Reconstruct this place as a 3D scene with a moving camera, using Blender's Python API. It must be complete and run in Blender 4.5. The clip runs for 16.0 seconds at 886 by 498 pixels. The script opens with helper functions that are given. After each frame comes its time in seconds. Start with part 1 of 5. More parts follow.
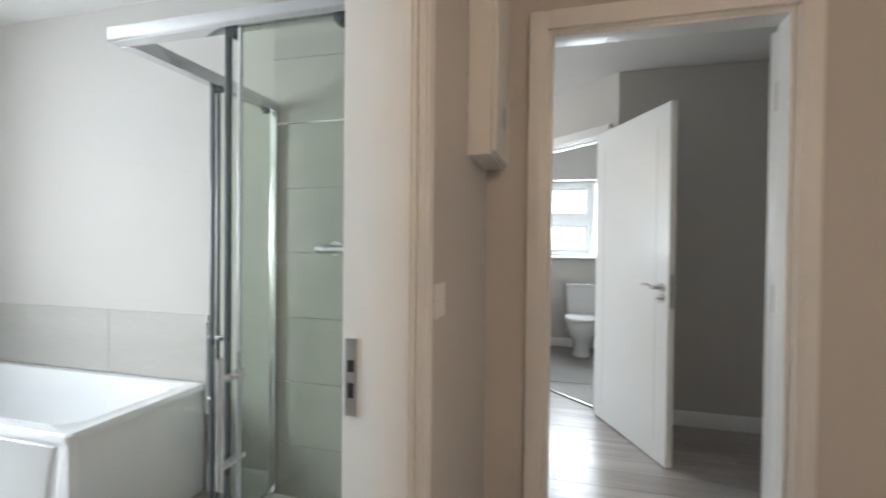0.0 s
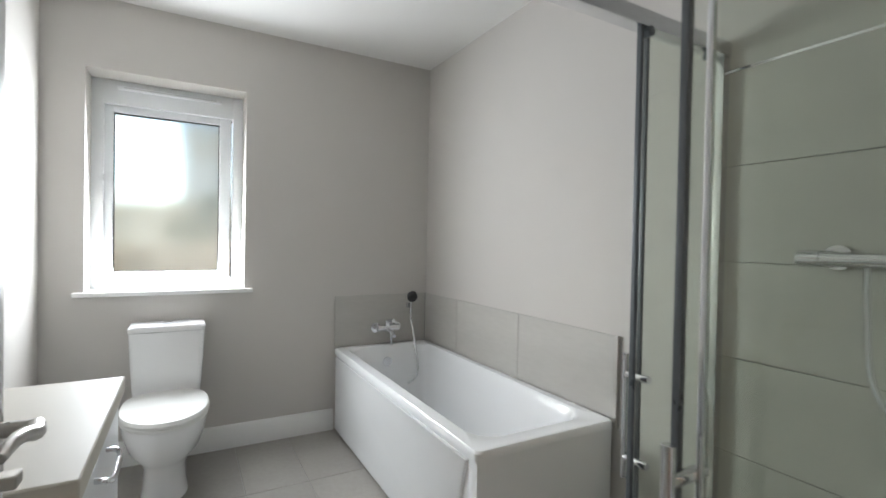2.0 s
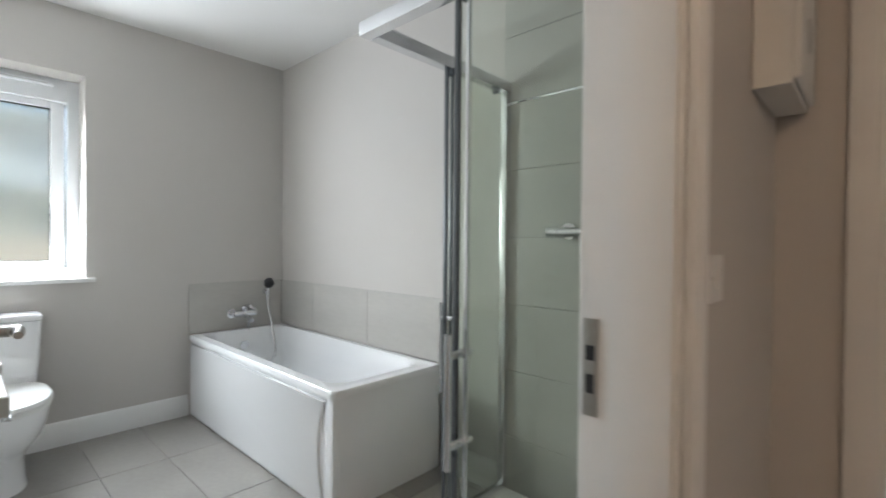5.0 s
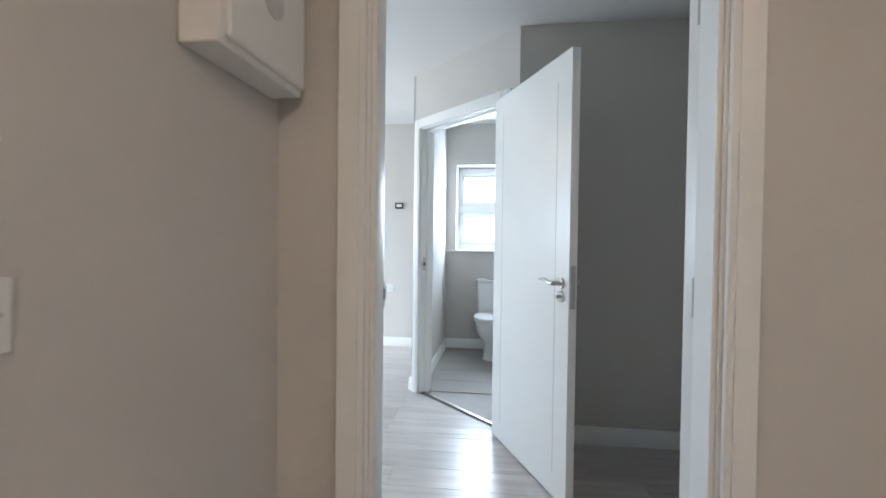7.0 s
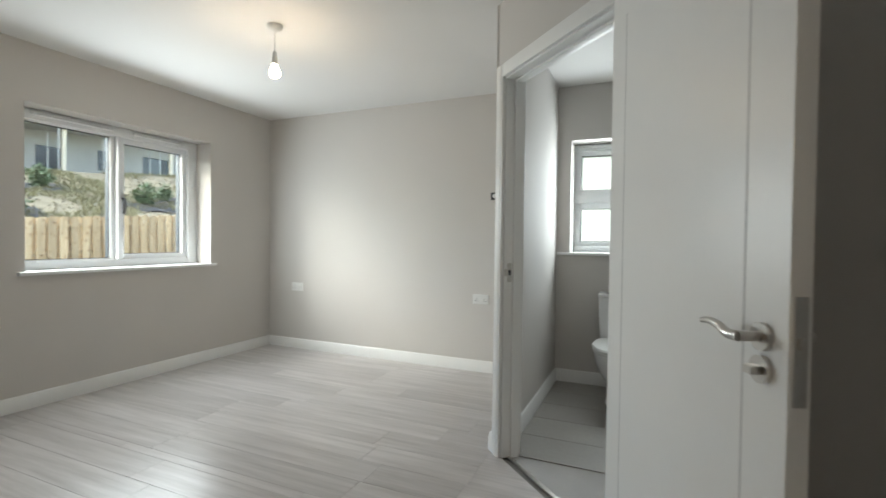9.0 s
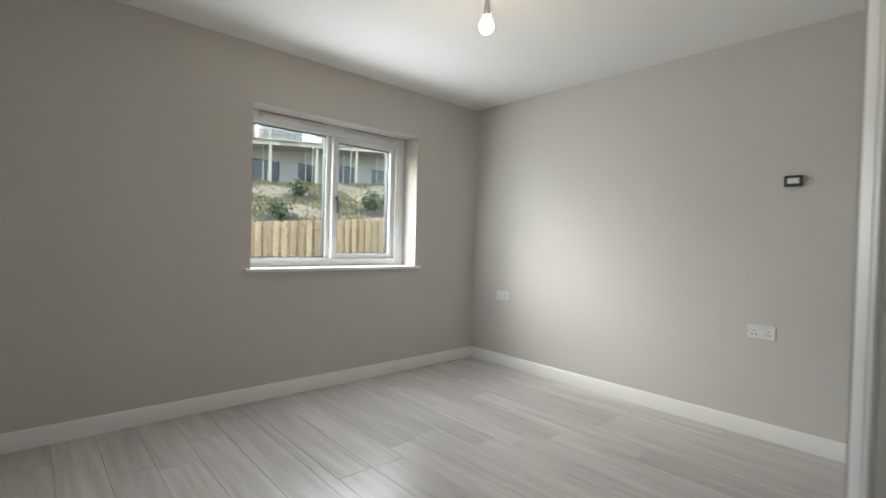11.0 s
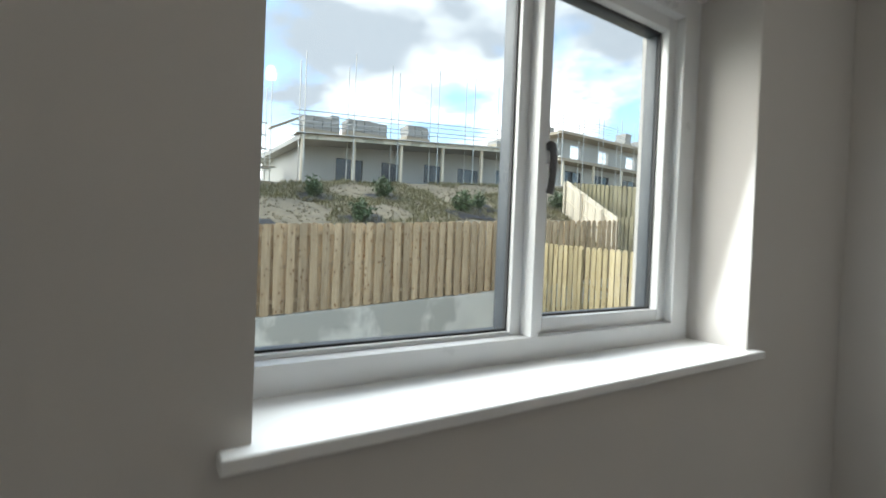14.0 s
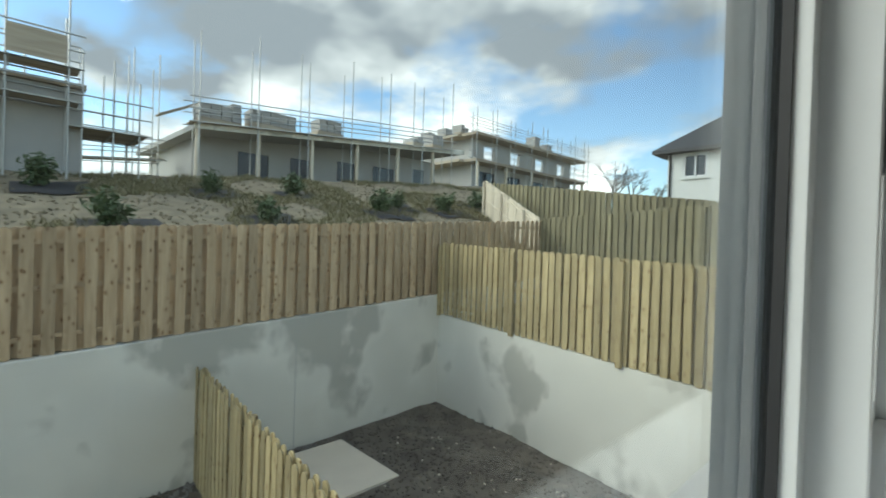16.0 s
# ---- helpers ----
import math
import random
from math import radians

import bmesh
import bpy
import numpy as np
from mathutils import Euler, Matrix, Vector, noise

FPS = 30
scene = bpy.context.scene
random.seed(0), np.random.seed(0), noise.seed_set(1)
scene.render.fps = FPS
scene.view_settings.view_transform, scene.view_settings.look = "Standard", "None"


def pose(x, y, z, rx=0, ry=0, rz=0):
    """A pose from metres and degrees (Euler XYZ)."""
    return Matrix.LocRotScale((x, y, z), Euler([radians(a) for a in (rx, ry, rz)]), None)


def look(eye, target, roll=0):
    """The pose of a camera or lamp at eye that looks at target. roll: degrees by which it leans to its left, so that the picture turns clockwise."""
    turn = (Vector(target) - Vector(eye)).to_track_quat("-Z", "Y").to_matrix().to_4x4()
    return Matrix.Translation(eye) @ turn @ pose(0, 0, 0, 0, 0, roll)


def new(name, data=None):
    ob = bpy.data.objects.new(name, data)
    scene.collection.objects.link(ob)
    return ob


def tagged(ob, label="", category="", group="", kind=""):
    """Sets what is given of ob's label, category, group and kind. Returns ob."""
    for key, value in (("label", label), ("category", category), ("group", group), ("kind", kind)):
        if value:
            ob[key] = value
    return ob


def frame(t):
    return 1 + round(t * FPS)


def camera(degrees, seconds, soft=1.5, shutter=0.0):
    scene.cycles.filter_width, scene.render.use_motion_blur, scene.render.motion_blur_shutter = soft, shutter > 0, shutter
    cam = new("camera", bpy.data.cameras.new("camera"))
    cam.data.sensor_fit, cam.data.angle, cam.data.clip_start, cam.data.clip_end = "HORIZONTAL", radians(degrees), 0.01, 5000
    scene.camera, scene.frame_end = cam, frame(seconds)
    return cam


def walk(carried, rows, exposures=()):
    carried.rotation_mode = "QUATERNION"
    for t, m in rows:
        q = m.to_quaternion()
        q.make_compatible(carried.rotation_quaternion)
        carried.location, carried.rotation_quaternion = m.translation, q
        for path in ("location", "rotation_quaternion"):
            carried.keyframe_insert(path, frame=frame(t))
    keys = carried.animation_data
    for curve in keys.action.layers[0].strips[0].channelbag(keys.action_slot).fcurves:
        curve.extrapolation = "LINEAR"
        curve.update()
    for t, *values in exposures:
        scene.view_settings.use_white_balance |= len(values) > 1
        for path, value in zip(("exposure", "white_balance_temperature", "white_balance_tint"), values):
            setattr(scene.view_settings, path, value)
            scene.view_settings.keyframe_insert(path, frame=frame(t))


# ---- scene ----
cam = camera(87.5, 16.0, 1.6, 0.35)
PATH = [
    (0, (-0.013, 0.269, 1.242), (-0.541, 2.198, 1.213), 0.6),
    (0.5, (-0.066, 0.434, 1.253), (-1.096, 2.148, 1.224), 0.7),
    (1, (-0.134, 0.504, 1.238), (-1.544, 1.922, 1.207), 1.1),
    (1.5, (-0.301, 0.567, 1.245), (-1.938, 1.715, 1.207), 1.1),
    (2, (-0.471, 0.657, 1.229), (-2.219, 1.629, 1.201), 1.1),
    (2.5, (-0.646, 0.759, 1.186), (-2.443, 1.636, 1.172), 1.1),
    (3, (-0.726, 0.798, 1.161), (-2.543, 1.635, 1.142), 1.0),
    (5.5, (0.084, 0.387, 1.158), (-0.983, 2.079, 1.128), 0.7),
    (6, (0.197, 0.45, 1.179), (-0.502, 2.324, 1.148), 1.0),
    (6.5, (0.205, 0.72, 1.208), (-0.197, 2.679, 1.171), 0.9),
    (7, (0.225, 0.972, 1.187), (-0.032, 2.955, 1.148), 0.7),
    (7.5, (0.302, 1.27, 1.186), (0.059, 3.254, 1.152), 0.6),
    (8, (0.359, 1.598, 1.165), (0.005, 3.567, 1.131), 0.7),
    (8.5, (0.328, 1.876, 1.17), (-0.222, 3.799, 1.139), 0.7),
    (9, (0.286, 2.087, 1.168), (-0.515, 3.92, 1.131), 0.7),
    (9.5, (0.257, 2.21, 1.148), (-0.778, 3.921, 1.117), 1.0),
    (12, (-0.983, 3.028, 1.149), (-2.613, 4.186, 1.109), 1.6),
    (12.5, (-1.426, 3.223, 1.123), (-3.098, 4.32, 1.084), 1.6),
    (13, (-1.9, 3.377, 1.131), (-3.587, 4.451, 1.092), 1.7),
    (13.5, (-2.357, 3.504, 1.192), (-4.045, 4.577, 1.152), 1.6),
    (14, (-2.822, 3.667, 1.219), (-4.504, 4.748, 1.188), 2.3),
    (14.5, (-3.182, 3.744, 1.232), (-4.859, 4.834, 1.202), 2.0),
    (15, (-3.505, 3.863, 1.245), (-5.163, 4.982, 1.22), 2.1),
    (15.5, (-3.663, 3.988, 1.263), (-5.261, 5.191, 1.243), 1.7),
    (16, (-3.668, 3.963, 1.277), (-5.119, 5.34, 1.258), 1.8),
]
EXPOSURES = [
    (0, 3.25, 6100, 6), (1.0, 2.85, 6300, 8), (2.5, 2.6, 6450, 9), (5.5, 2.9, 6200, 8), (6.0, 3.1, 6100, 8), (6.5, 3.3, 5700, 6), (7.0, 3.5, 5500, 4), (7.5, 3.4, 5500, 2), (8.5, 2.85, 6100, 3),
    (9.5, 2.35, 6500, 4), (12.0, 2.3, 6500, 6), (12.8, 2.2, 6500, 6), (13.5, 1.8, 6500, 6), (14.0, 1.5, 6350, 5), (14.5, 1.25, 6500, 5), (15.0, 1.0, 6700, 2), (15.5, 0.85, 6500, 0), (16, 0.72, 6350, -2),
]
walk(cam, [(t, look(eye, target, roll)) for t, eye, target, roll in PATH], EXPOSURES)

# ---------------------------------------------------------------- light
SUN_DIR = Vector((-0.62, -0.72, 0.50)).normalized()      # towards the sun
world = bpy.data.worlds.new("sky")
scene.world = world
world.use_nodes = True
wn, wl = world.node_tree.nodes, world.node_tree.links
wn.clear()
w_out = wn.new("ShaderNodeOutputWorld")
w_bg = wn.new("ShaderNodeBackground")
w_sky = wn.new("ShaderNodeTexSky")
w_sky.sky_type, w_sky.sun_disc = "NISHITA", False
w_sky.sun_elevation = math.asin(SUN_DIR.z)
w_sky.sun_rotation = math.atan2(SUN_DIR.x, SUN_DIR.y)
w_sky.air_density, w_sky.dust_density, w_sky.ozone_density = 1.0, 0.2, 2.0
w_tc = wn.new("ShaderNodeTexCoord")
w_sep = wn.new("ShaderNodeSeparateXYZ")
wl.new(w_tc.outputs["Generated"], w_sep.inputs[0])
# cloud sheet: the view direction laid on a plane overhead
w_zc = wn.new("ShaderNodeMath"); w_zc.operation = "MAXIMUM"; w_zc.inputs[1].default_value = 0.0
wl.new(w_sep.outputs["Z"], w_zc.inputs[0])
w_zd = wn.new("ShaderNodeMath"); w_zd.operation = "ADD"; w_zd.inputs[1].default_value = 0.28
wl.new(w_zc.outputs[0], w_zd.inputs[0])
w_div = wn.new("ShaderNodeVectorMath"); w_div.operation = "DIVIDE"
wl.new(w_tc.outputs["Generated"], w_div.inputs[0])
w_cmb = wn.new("ShaderNodeCombineXYZ")
for s in "XYZ":
    wl.new(w_zd.outputs[0], w_cmb.inputs[s])
wl.new(w_cmb.outputs[0], w_div.inputs[1])
w_n = wn.new("ShaderNodeTexNoise")
w_n.inputs["Scale"].default_value = 1.5
w_n.inputs["Detail"].default_value = 9.0
w_n.inputs["Roughness"].default_value = 0.56
w_map = wn.new("ShaderNodeMapping")
w_map.inputs["Location"].default_value = (3.3, 1.9, 0.4)
wl.new(w_div.outputs[0], w_map.inputs[0])
wl.new(w_map.outputs[0], w_n.inputs["Vector"])
w_cov = wn.new("ShaderNodeValToRGB")
w_cov.color_ramp.elements[0].position, w_cov.color_ramp.elements[1].position = 0.45, 0.56
wl.new(w_n.outputs["Fac"], w_cov.inputs[0])
w_n2 = wn.new("ShaderNodeTexNoise")
w_n2.inputs["Scale"].default_value = 1.15
w_n2.inputs["Detail"].default_value = 6.0
w_map2 = wn.new("ShaderNodeMapping")
w_map2.inputs["Location"].default_value = (7.1, 4.2, 1.3)
wl.new(w_div.outputs[0], w_map2.inputs[0])
wl.new(w_map2.outputs[0], w_n2.inputs["Vector"])
w_cc = wn.new("ShaderNodeValToRGB")
w_cc.color_ramp.elements[0].position, w_cc.color_ramp.elements[1].position = 0.40, 0.59
w_cc.color_ramp.elements[0].color = (7.6, 7.6, 7.6, 1)
w_cc.color_ramp.elements[1].color = (1.7, 1.85, 2.1, 1)
wl.new(w_n2.outputs["Fac"], w_cc.inputs[0])
w_mix = wn.new("ShaderNodeMix"); w_mix.data_type = "RGBA"
wl.new(w_cov.outputs["Color"], w_mix.inputs[0])
wl.new(w_sky.outputs[0], w_mix.inputs[6])
wl.new(w_cc.outputs["Color"], w_mix.inputs[7])
wl.new(w_mix.outputs[2], w_bg.inputs["Color"])
w_bg.inputs["Strength"].default_value = 0.15
wl.new(w_bg.outputs[0], w_out.inputs["Surface"])

sun_data = bpy.data.lights.new("sun", "SUN")
sun_data.energy, sun_data.angle, sun_data.color = 1.8, radians(44), (1.0, 0.94, 0.85)
sun = new("sun", sun_data)
sun.matrix_world = look(SUN_DIR * 50, (0, 0, 0))


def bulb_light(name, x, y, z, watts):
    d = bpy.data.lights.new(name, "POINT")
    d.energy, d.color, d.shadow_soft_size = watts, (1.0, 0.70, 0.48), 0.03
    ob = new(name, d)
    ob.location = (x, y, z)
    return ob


def sky_lamp(name, x, y, z, wide, high, watts, toward):
    """Sky light standing in a window's opening."""
    d = bpy.data.lights.new(name, "AREA")
    d.shape, d.size, d.size_y, d.energy, d.color = "RECTANGLE", wide, high, watts, (0.90, 0.95, 1.0)
    ob = new(name, d)
    ob.matrix_world = look((x, y, z), (x + toward[0], y + toward[1], z + toward[2]))
    return ob


sky_lamp("window_sky_light", -3.53, 4.52, 1.49, 1.36, 1.02, 6.2, (1, 0, -0.22))
sky_lamp("bathroom_sky_light", -3.57, 0.58, 1.48, 0.60, 0.93, 6.6, (1, 0, -0.22))
sky_lamp("ensuite_sky_light", 0.03, 6.20, 1.55, 0.5, 0.8, 2.9, (0, -1, -0.06))
bulb_light("bedroom_bulb_light", -1.80, 4.27, 2.19, 0.55)
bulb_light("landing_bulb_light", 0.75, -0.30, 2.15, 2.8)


# ---------------------------------------------------------------- materials
def material(name, base, rough=0.5, metal=0.0, spread=0.06, scale=6.0, fine=120.0, bump=0.05, spec=0.5, coat=0.0, rnd=0.0, stretch=(1, 1, 1)):
    """Paint, plaster, ceramic, metal: a base colour that drifts a little at two sizes, with fine relief."""
    m = bpy.data.materials.new(name)
    m.use_nodes = True
    n, l = m.node_tree.nodes, m.node_tree.links
    b = n["Principled BSDF"]
    b.inputs["Metallic"].default_value = metal
    b.inputs["Specular IOR Level"].default_value = spec
    b.inputs["Coat Weight"].default_value = coat
    tc = n.new("ShaderNodeTexCoord")
    geo = n.new("ShaderNodeNewGeometry")
    mp = n.new("ShaderNodeMapping")
    mp.inputs["Scale"].default_value = stretch
    l.new(geo.outputs["Position"], mp.inputs[0])
    n1 = n.new("ShaderNodeTexNoise"); n1.inputs["Scale"].default_value = scale; n1.inputs["Detail"].default_value = 5
    n2 = n.new("ShaderNodeTexNoise"); n2.inputs["Scale"].default_value = fine; n2.inputs["Detail"].default_value = 4
    l.new(mp.outputs[0], n1.inputs["Vector"]); l.new(mp.outputs[0], n2.inputs["Vector"])
    mixn = n.new("ShaderNodeMath"); mixn.operation = "MULTIPLY_ADD"
    mixn.inputs[1].default_value = 0.35
    l.new(n2.outputs["Fac"], mixn.inputs[0])
    half = n.new("ShaderNodeMath"); half.operation = "MULTIPLY"; half.inputs[1].default_value = 0.65
    l.new(n1.outputs["Fac"], half.inputs[0]); l.new(half.outputs[0], mixn.inputs[2])
    rmp = n.new("ShaderNodeMapRange")
    rmp.inputs["From Min"].default_value, rmp.inputs["From Max"].default_value = 0.22, 0.78
    rmp.inputs["To Min"].default_value, rmp.inputs["To Max"].default_value = 1 - spread, 1 + spread
    l.new(mixn.outputs[0], rmp.inputs["Value"])
    val = rmp.outputs[0]
    if rnd:
        oi = n.new("ShaderNodeObjectInfo")
        rr = n.new("ShaderNodeMapRange")
        rr.inputs["To Min"].default_value, rr.inputs["To Max"].default_value = 1 - rnd, 1 + rnd
        l.new(oi.outputs["Random"], rr.inputs["Value"])
        mu = n.new("ShaderNodeMath"); mu.operation = "MULTIPLY"
        l.new(val, mu.inputs[0]); l.new(rr.outputs[0], mu.inputs[1])
        val = mu.outputs[0]
    sc = n.new("ShaderNodeVectorMath"); sc.operation = "SCALE"
    sc.inputs[0].default_value = base
    l.new(val, sc.inputs["Scale"])
    l.new(sc.outputs[0], b.inputs["Base Color"])
    rg = n.new("ShaderNodeMapRange")
    rg.inputs["To Min"].default_value, rg.inputs["To Max"].default_value = max(0.02, rough - 0.08), min(1, rough + 0.08)
    l.new(n1.outputs["Fac"], rg.inputs["Value"])
    l.new(rg.outputs[0], b.inputs["Roughness"])
    if bump:
        bp = n.new("ShaderNodeBump")
        bp.inputs["Strength"].default_value, bp.inputs["Distance"].default_value = bump, 0.004
        l.new(n2.outputs["Fac"], bp.inputs["Height"])
        l.new(bp.outputs[0], b.inputs["Normal"])
    return m


def wood(name, dark, light, axis, rough=0.5, grain=14.0, rnd=0.12, knots=False):
    """Planks with grain along one axis of the world (0 x, 1 y, 2 z)."""
    m = bpy.data.materials.new(name)
    m.use_nodes = True
    n, l = m.node_tree.nodes, m.node_tree.links
    b = n["Principled BSDF"]
    b.inputs["Roughness"].default_value = rough
    geo = n.new("ShaderNodeNewGeometry")
    oi = n.new("ShaderNodeObjectInfo")
    isl = n.new("ShaderNodeMath"); isl.operation = "ADD"
    l.new(oi.outputs["Random"], isl.inputs[0]); l.new(geo.outputs["Random Per Island"], isl.inputs[1])
    off = n.new("ShaderNodeMath"); off.operation = "MULTIPLY"; off.inputs[1].default_value = 37.0
    l.new(isl.outputs[0], off.inputs[0])
    ad = n.new("ShaderNodeVectorMath"); ad.operation = "ADD"
    l.new(geo.outputs["Position"], ad.inputs[0]); l.new(off.outputs[0], ad.inputs[1])
    mp = n.new("ShaderNodeMapping")
    s = [grain, grain, grain]; s[axis] = grain * 0.07
    mp.inputs["Scale"].default_value = s
    l.new(ad.outputs[0], mp.inputs[0])
    n1 = n.new("ShaderNodeTexNoise"); n1.inputs["Scale"].default_value = 1.6; n1.inputs["Detail"].default_value = 8; n1.inputs["Roughness"].default_value = 0.62
    l.new(mp.outputs[0], n1.inputs["Vector"])
    rp = n.new("ShaderNodeValToRGB")
    rp.color_ramp.elements[0].position, rp.color_ramp.elements[1].position = 0.3, 0.72
    rp.color_ramp.elements[0].color, rp.color_ramp.elements[1].color = (*dark, 1), (*light, 1)
    l.new(n1.outputs["Fac"], rp.inputs[0])
    fr = n.new("ShaderNodeMath"); fr.operation = "FRACT"
    l.new(isl.outputs[0], fr.inputs[0])
    rr = n.new("ShaderNodeMapRange")
    rr.inputs["To Min"].default_value, rr.inputs["To Max"].default_value = 1 - rnd, 1 + rnd
    l.new(fr.outputs[0], rr.inputs["Value"])
    sc = n.new("ShaderNodeVectorMath"); sc.operation = "SCALE"
    l.new(rp.outputs[0], sc.inputs[0]); l.new(rr.outputs[0], sc.inputs["Scale"])
    col = sc.outputs[0]
    if knots:
        mk = n.new("ShaderNodeMapping"); ks = [11.0] * 3; ks[axis] = 6.0
        mk.inputs["Scale"].default_value = ks
        l.new(ad.outputs[0], mk.inputs[0])
        vo = n.new("ShaderNodeTexVoronoi"); vo.inputs["Scale"].default_value = 1.0
        l.new(mk.outputs[0], vo.inputs["Vector"])
        kr = n.new("ShaderNodeValToRGB")
        kr.color_ramp.elements[0].position, kr.color_ramp.elements[1].position = 0.13, 0.24
        kr.color_ramp.elements[0].color, kr.color_ramp.elements[1].color = (0.45, 0.34, 0.24, 1), (1, 1, 1, 1)
        l.new(vo.outputs["Distance"], kr.inputs[0])
        km = n.new("ShaderNodeVectorMath"); km.operation = "MULTIPLY"
        l.new(col, km.inputs[0]); l.new(kr.outputs[0], km.inputs[1])
        col = km.outputs[0]
    l.new(col, b.inputs["Base Color"])
    bp = n.new("ShaderNodeBump"); bp.inputs["Strength"].default_value, bp.inputs["Distance"].default_value = 0.12, 0.003
    l.new(n1.outputs["Fac"], bp.inputs["Height"]); l.new(bp.outputs[0], b.inputs["Normal"])
    return m


def glass(name, tint=(1, 1, 1), rough=0.0):
    m = bpy.data.materials.new(name)
    m.use_nodes = True
    n, l = m.node_tree.nodes, m.node_tree.links
    n.remove(n["Principled BSDF"])
    out = n["Material Output"]
    if rough:
        g = n.new("ShaderNodeBsdfRefraction")
        g.inputs["Roughness"].default_value, g.inputs["IOR"].default_value = rough, 1.12
    else:
        g = n.new("ShaderNodeBsdfTransparent")
    g.inputs["Color"].default_value = (*tint, 1)
    if rough:
        tr = n.new("ShaderNodeBsdfTranslucent")
        tr.inputs["Color"].default_value = (0.93, 0.95, 0.95, 1)
        half = n.new("ShaderNodeMixShader"); half.inputs[0].default_value = 0.07
        l.new(g.outputs[0], half.inputs[1]); l.new(tr.outputs[0], half.inputs[2])
        g = half
    s = n.new("ShaderNodeBsdfGlossy"); s.inputs["Roughness"].default_value = 0.02
    lw = n.new("ShaderNodeLayerWeight"); lw.inputs["Blend"].default_value = 0.5
    p5 = n.new("ShaderNodeMath"); p5.operation = "POWER"; p5.inputs[1].default_value = 4.0
    l.new(lw.outputs["Facing"], p5.inputs[0])
    f = n.new("ShaderNodeMath"); f.operation = "MULTIPLY_ADD"; f.inputs[1].default_value, f.inputs[2].default_value = 0.55, 0.035
    l.new(p5.outputs[0], f.inputs[0])
    mx = n.new("ShaderNodeMixShader")
    l.new(f.outputs[0], mx.inputs[0]); l.new(g.outputs[0], mx.inputs[1]); l.new(s.outputs[0], mx.inputs[2])
    l.new(mx.outputs[0], out.inputs["Surface"])
    return m


def glow(name, color, strength):
    m = bpy.data.materials.new(name)
    m.use_nodes = True
    b = m.node_tree.nodes["Principled BSDF"]
    b.inputs["Base Color"].default_value = (0.9, 0.85, 0.75, 1)
    b.inputs["Emission Color"].default_value = (*color, 1)
    b.inputs["Emission Strength"].default_value = strength
    return m


M_WALL = material("wall_paint", (0.58, 0.555, 0.525), 0.75, spread=0.025, scale=2.0, fine=260, bump=0.05, spec=0.3)
M_CEIL = material("ceiling_paint", (0.80, 0.79, 0.77), 0.85, spread=0.02, scale=2.0, fine=220, bump=0.04, spec=0.2)
M_WHITE = material("white_gloss_paint", (0.78, 0.78, 0.765), 0.35, spread=0.03, scale=5, fine=180, bump=0.03)
M_UPVC = material("white_upvc", (0.75, 0.765, 0.775), 0.3, spread=0.02, scale=4, fine=200, bump=0.0)
M_ANTH = material("grey_upvc", (0.055, 0.065, 0.08), 0.45, spread=0.1, scale=12, fine=260, bump=0.03)
M_GASKET = material("rubber_gasket", (0.02, 0.02, 0.022), 0.6, spread=0.1, bump=0.0)
M_CERAM = material("white_ceramic", (0.82, 0.82, 0.82), 0.12, spread=0.01, scale=3, bump=0.0, coat=0.3)
M_ACRYL = material("white_acrylic", (0.80, 0.81, 0.82), 0.2, spread=0.012, scale=3, bump=0.0, coat=0.2)
M_CHROME = material("chrome", (0.72, 0.73, 0.75), 0.14, 1.0, spread=0.05, scale=14, fine=300, bump=0.0)
M_SATIN = material("satin_nickel", (0.55, 0.53, 0.50), 0.30, 1.0, spread=0.06, scale=20, fine=400, bump=0.02)
M_DARKMETAL = material("dark_edge_seal", (0.10, 0.11, 0.12), 0.3, 0.3, spread=0.1, bump=0.0)
M_TILE = material("grey_wall_tile", (0.47, 0.455, 0.425), 0.42, spread=0.10, scale=1.8, fine=14, bump=0.0, rnd=0.04, stretch=(1, 1, 4))
M_GROUT = material("grey_grout", (0.26, 0.255, 0.245), 0.9, spread=0.1, bump=0.2)
M_FTILE = material("grey_floor_tile", (0.31, 0.295, 0.27), 0.42, spread=0.16, scale=3.5, fine=40, bump=0.02, rnd=0.13)
M_FGROUT = material("floor_grout", (0.42, 0.41, 0.40), 0.9, spread=0.1, bump=0.2)
M_PLANK = wood("grey_oak_vinyl", (0.37, 0.345, 0.33), (0.57, 0.54, 0.525), 0, 0.28, 13, 0.10)
M_PLANKGAP = material("plank_joint", (0.20, 0.185, 0.17), 0.8, bump=0.0)
M_TRAY = material("shower_tray", (0.80, 0.81, 0.81), 0.3, spread=0.02, bump=0.02)
M_GLASS = glass("clear_glass", (0.97, 0.985, 0.98))
M_SHGLASS = glass("shower_glass", (0.972, 0.985, 0.962))
M_FROST = glass("frosted_glass", (0.76, 0.78, 0.76), 0.31)
M_BULB = glow("lit_bulb", (1.0, 0.80, 0.52), 7.0)
M_PLASTIC = material("white_plastic", (0.74, 0.74, 0.72), 0.4, spread=0.02, bump=0.0)
M_BLACKPL = material("black_plastic", (0.03, 0.03, 0.035), 0.4, bump=0.0)
M_WORK = material("vanity_ceramic_top", (0.60, 0.56, 0.49), 0.5, spread=0.02, bump=0.0)


